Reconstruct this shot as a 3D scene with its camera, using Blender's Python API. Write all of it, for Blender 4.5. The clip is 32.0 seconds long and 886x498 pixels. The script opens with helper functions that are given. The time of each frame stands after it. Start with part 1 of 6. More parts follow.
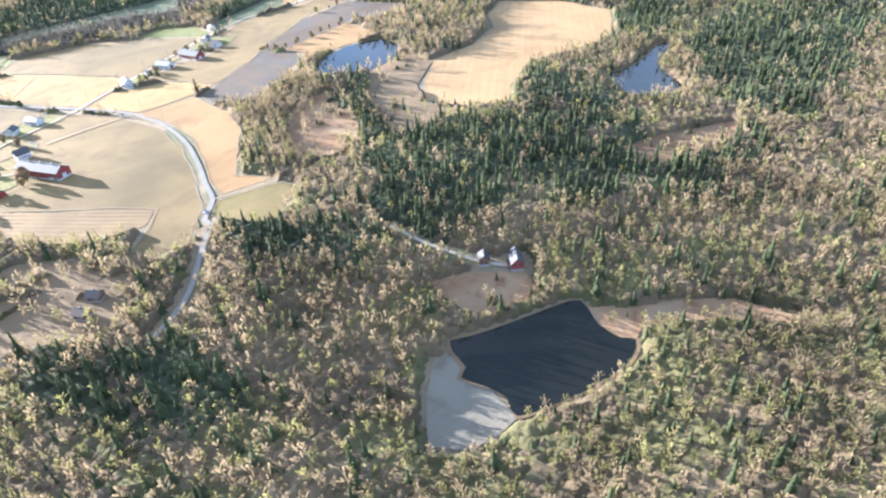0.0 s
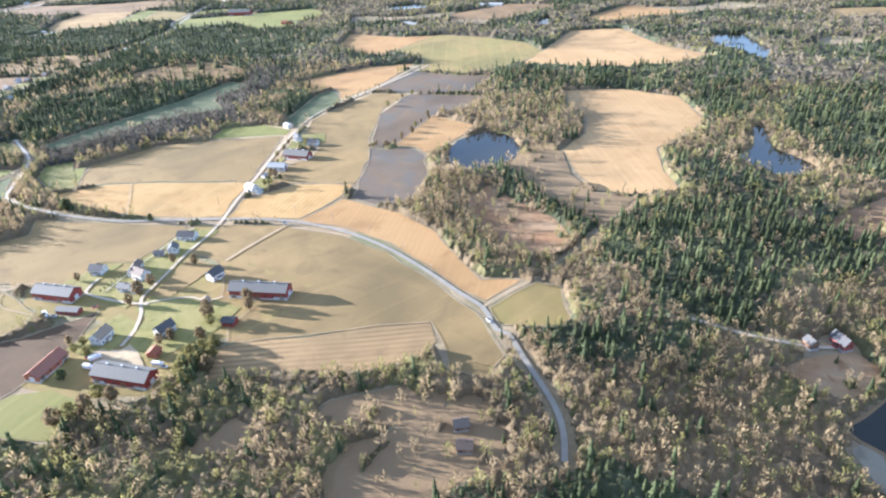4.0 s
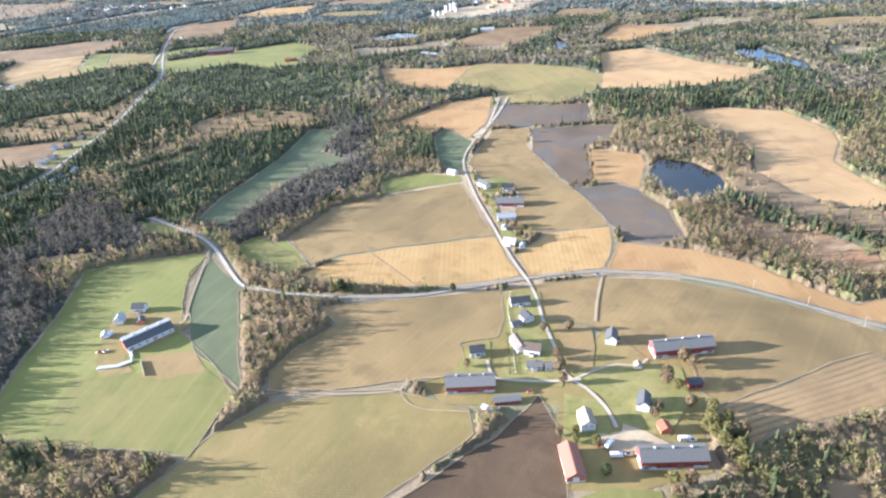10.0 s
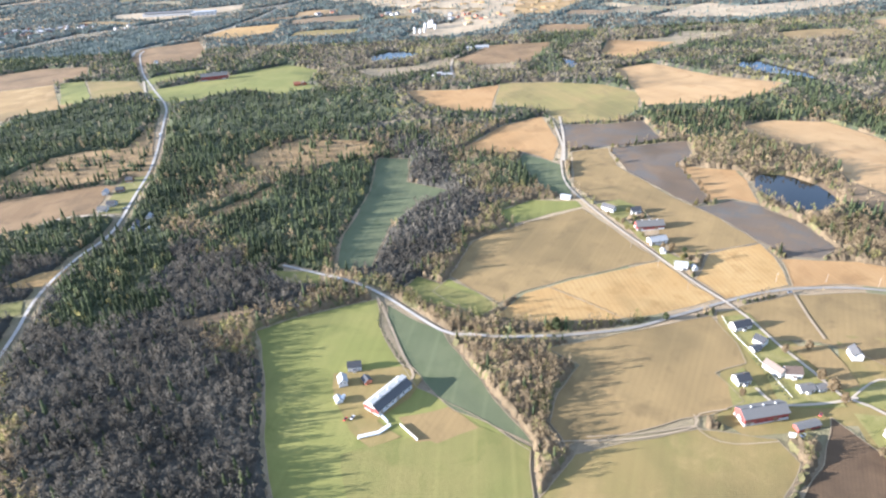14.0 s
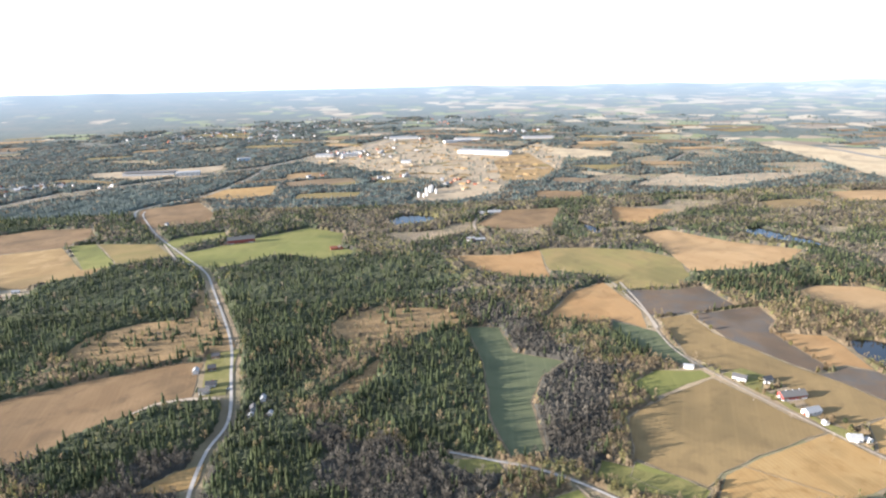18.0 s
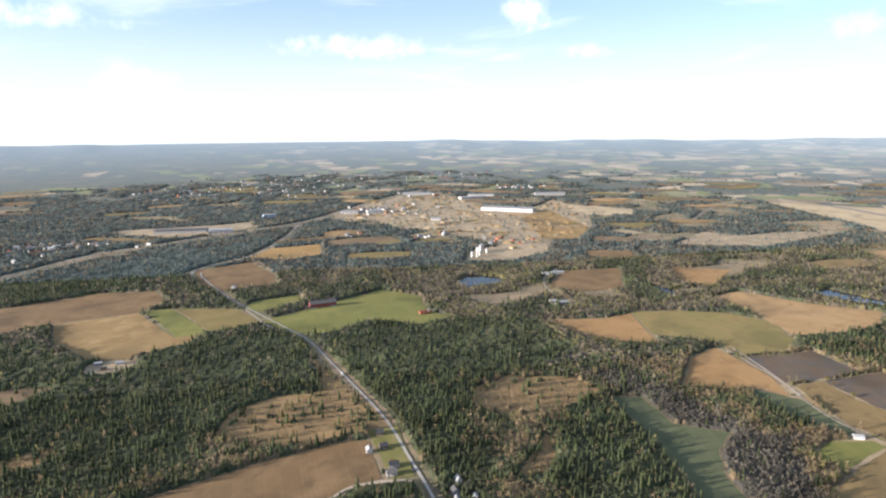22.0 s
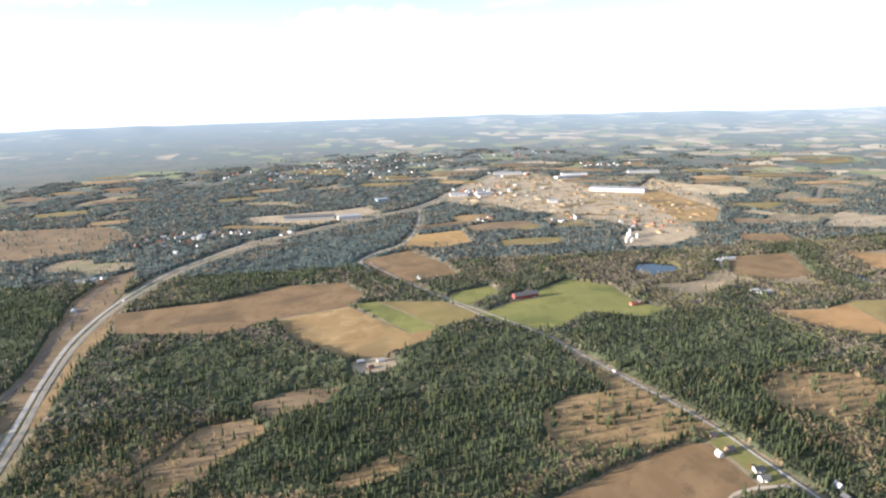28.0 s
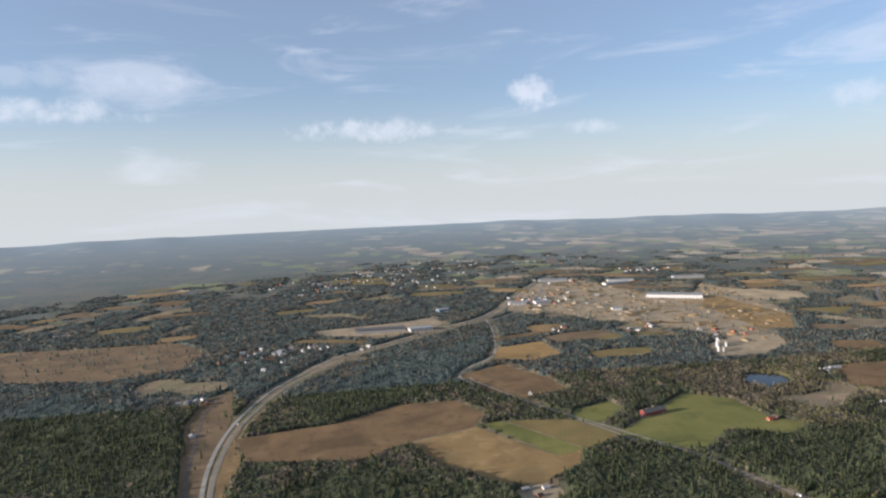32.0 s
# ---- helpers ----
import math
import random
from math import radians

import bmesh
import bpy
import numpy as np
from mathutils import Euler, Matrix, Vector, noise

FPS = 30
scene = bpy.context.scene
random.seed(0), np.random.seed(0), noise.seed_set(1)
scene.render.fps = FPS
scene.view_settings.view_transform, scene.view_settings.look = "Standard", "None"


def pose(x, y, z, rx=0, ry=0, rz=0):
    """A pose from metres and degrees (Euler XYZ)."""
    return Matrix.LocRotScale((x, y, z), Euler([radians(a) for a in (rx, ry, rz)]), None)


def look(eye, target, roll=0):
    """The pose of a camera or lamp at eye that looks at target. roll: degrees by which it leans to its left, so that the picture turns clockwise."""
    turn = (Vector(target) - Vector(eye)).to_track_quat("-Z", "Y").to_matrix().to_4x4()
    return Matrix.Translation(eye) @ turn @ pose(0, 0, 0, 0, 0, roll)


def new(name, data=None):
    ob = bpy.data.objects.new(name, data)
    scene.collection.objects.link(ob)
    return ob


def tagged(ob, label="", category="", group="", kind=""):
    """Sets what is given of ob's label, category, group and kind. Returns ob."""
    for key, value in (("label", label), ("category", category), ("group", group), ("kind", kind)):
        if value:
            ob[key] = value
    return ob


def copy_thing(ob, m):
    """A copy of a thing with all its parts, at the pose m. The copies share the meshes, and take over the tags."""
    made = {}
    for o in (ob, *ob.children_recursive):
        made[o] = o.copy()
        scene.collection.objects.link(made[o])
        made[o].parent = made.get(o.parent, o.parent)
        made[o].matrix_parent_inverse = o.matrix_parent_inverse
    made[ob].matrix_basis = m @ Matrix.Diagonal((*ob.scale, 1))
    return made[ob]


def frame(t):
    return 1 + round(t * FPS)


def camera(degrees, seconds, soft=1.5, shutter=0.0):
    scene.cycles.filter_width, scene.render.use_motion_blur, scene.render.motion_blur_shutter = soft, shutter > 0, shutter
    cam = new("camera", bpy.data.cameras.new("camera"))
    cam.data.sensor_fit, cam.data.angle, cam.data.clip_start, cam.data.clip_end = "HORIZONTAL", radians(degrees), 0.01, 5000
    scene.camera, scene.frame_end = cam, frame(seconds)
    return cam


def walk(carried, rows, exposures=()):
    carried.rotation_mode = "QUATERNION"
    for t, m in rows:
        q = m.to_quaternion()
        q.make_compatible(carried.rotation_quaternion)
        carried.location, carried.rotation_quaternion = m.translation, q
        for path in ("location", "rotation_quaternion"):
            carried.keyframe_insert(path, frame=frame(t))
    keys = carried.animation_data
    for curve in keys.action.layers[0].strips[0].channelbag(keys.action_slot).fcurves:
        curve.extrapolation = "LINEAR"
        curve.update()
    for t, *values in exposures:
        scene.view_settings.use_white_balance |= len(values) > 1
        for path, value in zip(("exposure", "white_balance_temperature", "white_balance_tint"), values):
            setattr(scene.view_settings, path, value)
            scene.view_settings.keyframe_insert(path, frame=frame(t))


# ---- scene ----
cam = camera(69.8, 32.0, soft=2.25)
METRES, EYE, TILT, LEAN, TURN = 1200.0, 120.0, 0.0, 0.0, 0.0
ROWS = [
    (0.0, 0.0000, -0.0000, 0.0000, -3.09, -34.96, 4.42),
    (0.5, -0.0155, 0.0018, 0.0018, -4.96, -34.36, 4.43),
    (1.0, -0.0308, 0.0039, 0.0036, -6.66, -33.49, 4.17),
    (1.5, -0.0461, 0.0065, 0.0055, -8.28, -32.40, 3.97),
    (2.0, -0.0611, 0.0093, 0.0074, -9.71, -31.09, 3.63),
    (2.5, -0.0760, 0.0125, 0.0093, -10.90, -30.20, 3.44),
    (3.0, -0.0907, 0.0159, 0.0112, -11.91, -29.54, 3.34),
    (3.5, -0.1053, 0.0197, 0.0132, -12.83, -29.06, 3.05),
    (5.5, -0.1625, 0.0382, 0.0213, -17.34, -30.63, 3.88),
    (6.0, -0.1766, 0.0436, 0.0232, -18.35, -30.53, 3.43),
    (6.5, -0.1906, 0.0493, 0.0252, -19.51, -30.14, 3.23),
    (7.0, -0.2046, 0.0552, 0.0271, -20.67, -29.76, 3.06),
    (7.5, -0.2184, 0.0614, 0.0291, -21.86, -29.54, 3.01),
    (8.0, -0.2322, 0.0679, 0.0310, -23.16, -29.35, 3.27),
    (8.5, -0.2457, 0.0747, 0.0330, -24.37, -29.14, 3.31),
    (9.0, -0.2592, 0.0818, 0.0350, -25.65, -28.92, 3.52),
    (9.5, -0.2724, 0.0892, 0.0370, -26.81, -28.91, 3.64),
    (10.0, -0.2855, 0.0969, 0.0390, -27.93, -29.00, 3.58),
    (10.5, -0.2985, 0.1049, 0.0411, -29.07, -29.23, 3.62),
    (11.0, -0.3113, 0.1132, 0.0431, -30.21, -29.47, 3.58),
    (11.5, -0.3240, 0.1219, 0.0452, -31.40, -29.61, 3.53),
    (12.0, -0.3365, 0.1308, 0.0472, -32.66, -29.66, 3.66),
    (12.5, -0.3488, 0.1401, 0.0493, -33.78, -29.66, 3.43),
    (13.0, -0.3608, 0.1496, 0.0514, -34.94, -29.56, 3.30),
    (13.5, -0.3726, 0.1595, 0.0534, -36.10, -29.40, 3.17),
    (15.5, -0.4168, 0.2023, 0.0603, -40.73, -24.00, 2.57),
    (16.0, -0.4276, 0.2130, 0.0623, -41.81, -21.87, 2.46),
    (16.5, -0.4383, 0.2237, 0.0645, -42.74, -19.85, 2.21),
    (17.0, -0.4489, 0.2346, 0.0667, -43.52, -18.27, 1.97),
    (17.5, -0.4595, 0.2456, 0.0688, -44.04, -16.96, 1.39),
    (18.0, -0.4699, 0.2568, 0.0710, -44.53, -15.73, 0.94),
    (18.5, -0.4803, 0.2680, 0.0731, -44.98, -14.47, 0.53),
    (19.0, -0.4907, 0.2793, 0.0752, -45.48, -13.19, 0.28),
    (19.5, -0.5013, 0.2905, 0.0772, -45.86, -11.94, 0.02),
    (20.0, -0.5121, 0.3016, 0.0792, -46.28, -10.54, -0.01),
    (20.5, -0.5228, 0.3128, 0.0811, -47.08, -10.48, 0.41),
    (21.0, -0.5334, 0.3242, 0.0829, -47.67, -11.17, 0.37),
    (21.5, -0.5437, 0.3358, 0.0845, -47.75, -11.31, 0.41),
    (22.0, -0.5541, 0.3474, 0.0861, -47.57, -11.28, 0.33),
    (22.5, -0.5646, 0.3590, 0.0878, -47.32, -11.26, 0.23),
    (23.0, -0.5752, 0.3706, 0.0895, -47.11, -11.30, 0.34),
    (23.5, -0.5859, 0.3822, 0.0912, -46.89, -11.58, 0.38),
    (24.0, -0.5966, 0.3938, 0.0929, -46.65, -11.96, 0.52),
    (24.5, -0.6072, 0.4056, 0.0946, -46.41, -12.48, 0.59),
    (25.0, -0.6178, 0.4173, 0.0963, -46.24, -12.89, 0.64),
    (25.5, -0.6283, 0.4292, 0.0981, -46.07, -13.34, 0.63),
    (27.5, -0.6696, 0.4773, 0.1053, -45.97, -14.30, 1.33),
    (28.0, -0.6801, 0.4894, 0.1073, -46.05, -13.69, 1.36),
    (28.5, -0.6906, 0.5015, 0.1094, -46.19, -12.76, 1.53),
    (29.0, -0.7012, 0.5136, 0.1115, -46.30, -11.75, 1.57),
    (29.5, -0.7119, 0.5257, 0.1136, -46.29, -10.51, 1.22),
    (30.0, -0.7227, 0.5377, 0.1157, -46.36, -9.03, 1.09),
    (30.5, -0.7337, 0.5496, 0.1177, -46.38, -7.89, 0.75),
    (31.0, -0.7450, 0.5613, 0.1198, -46.36, -6.46, 0.75),
    (31.5, -0.7568, 0.5726, 0.1220, -46.43, -5.14, 1.70),
    (32.0, -0.7691, 0.5833, 0.1246, -46.49, -4.41, 2.25),
]
walk(cam, [(t, pose(0, 0, EYE, TILT, LEAN, TURN) @ pose(METRES * x, METRES * y, METRES * z, 90 + pitch, roll, yaw)) for t, x, y, z, yaw, pitch, roll in ROWS],
     [(0.0, 2.85, 5000, 14), (6.0, 2.55, 5050, 14), (13.0, 2.6, 5100, 15), (16.0, 2.4, 5400, 14), (19.0, 2.0, 5600, 15), (21.0, 1.6, 5700, 15), (25.0, 1.65, 5700, 15),
      (27.5, 1.95, 5650, 15), (29.0, 2.0, 5650, 15), (30.0, 1.5, 5700, 16), (32.0, 0.9, 5700, 16)])

# metres of the model for each metre of the plan below, which was drawn at a survey scale
PLAN_SCALE = METRES / 2200

# ---- light: low morning sun, pale hazy sky with thin cloud ----
SUN_ELEVATION, SUN_AZIMUTH = 12.5, 300.0     # degrees; azimuth clockwise from +y
sun_way = Vector((math.sin(radians(SUN_AZIMUTH)) * math.cos(radians(SUN_ELEVATION)),
                  math.cos(radians(SUN_AZIMUTH)) * math.cos(radians(SUN_ELEVATION)), math.sin(radians(SUN_ELEVATION))))
sun = new("sun", bpy.data.lights.new("sun", "SUN"))
sun.data.energy, sun.data.angle, sun.data.color = 5.0, radians(0.6), (1.0, 0.86, 0.68)
sun.matrix_world = look(sun_way * 3000, (0, 0, 0))


def build_world():
    world = bpy.data.worlds.new("sky")
    world.use_nodes = True
    scene.world = world
    nt = world.node_tree
    n, l = nt.nodes, nt.links
    n.clear()
    sky = n.new("ShaderNodeTexSky")
    sky.sky_type, sky.sun_disc = "NISHITA", False
    sky.sun_elevation, sky.sun_rotation = radians(SUN_ELEVATION), radians(SUN_AZIMUTH)
    sky.air_density, sky.dust_density, sky.ozone_density = 1.0, 0.5, 3.0
    coord = n.new("ShaderNodeTexCoord")
    split = n.new("ShaderNodeSeparateXYZ")
    l.new(coord.outputs["Generated"], split.inputs[0])
    # pale haze towards the horizon
    haze = n.new("ShaderNodeMapRange")
    haze.interpolation_type = "SMOOTHSTEP"
    haze.inputs[1].default_value, haze.inputs[2].default_value = -0.03, 0.18
    haze.inputs[3].default_value, haze.inputs[4].default_value = 0.97, 0.27
    l.new(split.outputs["Z"], haze.inputs[0])
    # thin cirrus, drawn out sideways
    stretch = n.new("ShaderNodeMapping")
    stretch.inputs["Scale"].default_value = (2.2, 2.2, 13.0)
    stretch.inputs["Location"].default_value = (0.3, 1.1, 0.4)
    l.new(coord.outputs["Generated"], stretch.inputs[0])
    wisps = n.new("ShaderNodeTexNoise")
    wisps.inputs["Scale"].default_value, wisps.inputs["Detail"].default_value, wisps.inputs["Roughness"].default_value = 1.7, 9, 0.58
    wisps.inputs["Distortion"].default_value = 0.5
    l.new(stretch.outputs[0], wisps.inputs["Vector"])
    cirrus = n.new("ShaderNodeMapRange")
    cirrus.interpolation_type = "SMOOTHSTEP"
    cirrus.inputs[1].default_value, cirrus.inputs[2].default_value = 0.50, 0.74
    cirrus.inputs[3].default_value, cirrus.inputs[4].default_value = 0.0, 0.45
    l.new(wisps.outputs["Fac"], cirrus.inputs[0])
    white = n.new("ShaderNodeMix")
    white.data_type = "RGBA"
    white.inputs["B"].default_value = (4.9, 4.9, 4.35, 1)
    l.new(haze.outputs[0], white.inputs["Factor"])
    l.new(sky.outputs[0], white.inputs["A"])
    cloud = n.new("ShaderNodeMix")
    cloud.data_type = "RGBA"
    cloud.inputs["B"].default_value = (6.0, 6.0, 5.8, 1)
    l.new(cirrus.outputs[0], cloud.inputs["Factor"])
    l.new(white.outputs["Result"], cloud.inputs["A"])
    # single small clouds: bearing, elevation, half width, half height in degrees, density
    ragged = n.new("ShaderNodeTexNoise")
    ragged.inputs["Scale"].default_value, ragged.inputs["Detail"].default_value, ragged.inputs["Roughness"].default_value = 34.0, 6, 0.6
    l.new(coord.outputs["Generated"], ragged.inputs["Vector"])
    seen = cloud.outputs["Result"]
    for bearing, rise, wide, high, dense in ((54.9, 9.1, 2.4, 1.5, 0.9), (40.5, 6.4, 6.6, 1.2, 0.8), (59.8, 5.9, 2.5, 0.7, 0.6),
                                             (14.7, 7.9, 7.5, 1.1, 0.75), (79.2, 6.8, 2.4, 1.0, 0.5), (14.9, 10.4, 13.0, 1.0, 0.3)):
        b, e = radians(bearing), radians(rise)
        terms = []
        for axis, size in (((math.cos(b), -math.sin(b), 0), wide), ((-math.sin(b) * math.sin(e), -math.cos(b) * math.sin(e), math.cos(e)), high)):
            dot = n.new("ShaderNodeVectorMath")
            dot.operation = "DOT_PRODUCT"
            dot.inputs[1].default_value = Vector(axis) / radians(size)
            l.new(coord.outputs["Generated"], dot.inputs[0])
            square = n.new("ShaderNodeMath")
            square.operation = "POWER"
            square.inputs[1].default_value = 2.0
            l.new(dot.outputs["Value"], square.inputs[0])
            terms.append(square.outputs[0])
        total = n.new("ShaderNodeMath")
        l.new(terms[0], total.inputs[0])
        l.new(terms[1], total.inputs[1])
        frayed = n.new("ShaderNodeMath")
        frayed.operation = "MULTIPLY_ADD"
        frayed.inputs[1].default_value, frayed.inputs[2].default_value = 3.8, -1.9
        l.new(ragged.outputs["Fac"], frayed.inputs[0])
        edge = n.new("ShaderNodeMath")
        l.new(total.outputs[0], edge.inputs[0])
        l.new(frayed.outputs[0], edge.inputs[1])
        body = n.new("ShaderNodeMapRange")
        body.interpolation_type = "SMOOTHSTEP"
        body.inputs[1].default_value, body.inputs[2].default_value = -0.5, 1.15
        body.inputs[3].default_value, body.inputs[4].default_value = dense * 0.8, 0.0
        l.new(edge.outputs[0], body.inputs[0])
        puff = n.new("ShaderNodeMix")
        puff.data_type = "RGBA"
        puff.inputs["B"].default_value = (6.4, 6.3, 6.0, 1)
        l.new(body.outputs[0], puff.inputs["Factor"])
        l.new(seen, puff.inputs["A"])
        seen = puff.outputs["Result"]
    back = n.new("ShaderNodeBackground")
    back.inputs["Strength"].default_value = 0.078
    l.new(seen, back.inputs["Color"])
    out = n.new("ShaderNodeOutputWorld")
    l.new(back.outputs[0], out.inputs["Surface"])


build_world()


# ---- materials ----
def material(name, rough=0.9, metal=0.0):
    m = bpy.data.materials.new(name)
    m.use_nodes = True
    bsdf = m.node_tree.nodes["Principled BSDF"]
    bsdf.inputs["Roughness"].default_value, bsdf.inputs["Metallic"].default_value = rough, metal
    bsdf.inputs["Specular IOR Level"].default_value = 0.2
    return m, m.node_tree.nodes, m.node_tree.links, bsdf


def noise_node(n, l, vec, scale, detail=4, rough=0.55, distort=0.0):
    t = n.new("ShaderNodeTexNoise")
    t.inputs["Scale"].default_value, t.inputs["Detail"].default_value = scale, detail
    t.inputs["Roughness"].default_value, t.inputs["Distortion"].default_value = rough, distort
    l.new(vec, t.inputs["Vector"])
    return t.outputs["Fac"]


def ramp(n, l, fac, low, high, out_low=0.0, out_high=1.0):
    r = n.new("ShaderNodeMapRange")
    r.inputs[1].default_value, r.inputs[2].default_value = low, high
    r.inputs[3].default_value, r.inputs[4].default_value = out_low, out_high
    l.new(fac, r.inputs[0])
    return r.outputs[0]


def blend(n, l, fac, a, b, kind="MIX"):
    m = n.new("ShaderNodeMix")
    m.data_type, m.blend_type = "RGBA", kind
    for key, v in (("Factor", fac), ("A", a), ("B", b)):
        if isinstance(v, (int, float)):
            m.inputs[key].default_value = v
        elif isinstance(v, tuple):
            m.inputs[key].default_value = (*v, 1)
        else:
            l.new(v, m.inputs[key])
    return m.outputs["Result"]


def bump(n, l, bsdf, height, strength, distance):
    b = n.new("ShaderNodeBump")
    b.inputs["Strength"].default_value, b.inputs["Distance"].default_value = strength, distance
    l.new(height, b.inputs["Height"])
    l.new(b.outputs[0], bsdf.inputs["Normal"])


def soil_material(name, base, second, third, row_angle=0.0, row_width=6.0, row_strength=0.3, curl=0.0, patch=0.012, lines=0.25):
    """Tilled or grown land: large patches, fine grain, and the rows left by the machines."""
    m, n, l, bsdf = material(name, 0.95)
    co = n.new("ShaderNodeTexCoord").outputs["Object"]
    col = blend(n, l, ramp(n, l, noise_node(n, l, co, patch, 4, 0.55, 0.8), 0.38, 0.64), base, second)
    col = blend(n, l, ramp(n, l, noise_node(n, l, co, patch * 2.6, 5, 0.6, 0.5), 0.52, 0.72), col, third)
    # broad darker patches, slightly bluer than the base
    blotch = ramp(n, l, noise_node(n, l, co, 0.0075, 3, 0.5, 0.6), 0.50, 0.68, 0.0, 0.75)
    col = blend(n, l, blotch, col, tuple(0.62 * q * w for q, w in zip(base, (0.94, 1.0, 1.06))))
    turn = n.new("ShaderNodeMapping")
    turn.inputs["Rotation"].default_value = (0, 0, radians(row_angle))
    l.new(co, turn.inputs[0])
    rows = n.new("ShaderNodeTexWave")
    rows.wave_type, rows.bands_direction, rows.wave_profile = "BANDS", "X", "SIN"
    rows.inputs["Scale"].default_value = 0.314 / row_width
    rows.inputs["Distortion"].default_value, rows.inputs["Detail"].default_value = 1.2 + curl, 2
    rows.inputs["Detail Scale"].default_value = 0.15 if curl < 3 else 0.05
    l.new(turn.outputs[0], rows.inputs["Vector"])
    fade = ramp(n, l, noise_node(n, l, co, 0.02, 3), 0.35, 0.65, 0.2, 1.0)
    mul = n.new("ShaderNodeMath")
    mul.operation = "MULTIPLY"
    l.new(ramp(n, l, rows.outputs["Fac"], 0.45, 0.95, 0.0, row_strength * 0.55), mul.inputs[0])
    l.new(fade, mul.inputs[1])
    col = blend(n, l, mul.outputs[0], col, tuple(c * 0.55 for c in base))
    # tramlines
    trams = n.new("ShaderNodeTexWave")
    trams.wave_type, trams.bands_direction = "BANDS", "X"
    trams.inputs["Scale"].default_value, trams.inputs["Distortion"].default_value = 0.314 / 26, 0.6 + curl
    trams.inputs["Detail Scale"].default_value = 0.1
    l.new(turn.outputs[0], trams.inputs["Vector"])
    col = blend(n, l, ramp(n, l, trams.outputs["Fac"], 0.93, 1.0, 0.0, lines * 0.6), col, tuple(min(1, c * 1.5) for c in second))
    grain = noise_node(n, l, co, 0.9, 5, 0.7)
    col = blend(n, l, 0.35, col, blend(n, l, grain, (0.25, 0.25, 0.25), (0.75, 0.75, 0.75)), "OVERLAY")
    l.new(col, bsdf.inputs["Base Color"])
    bump(n, l, bsdf, grain, 0.5, 0.5)
    return m


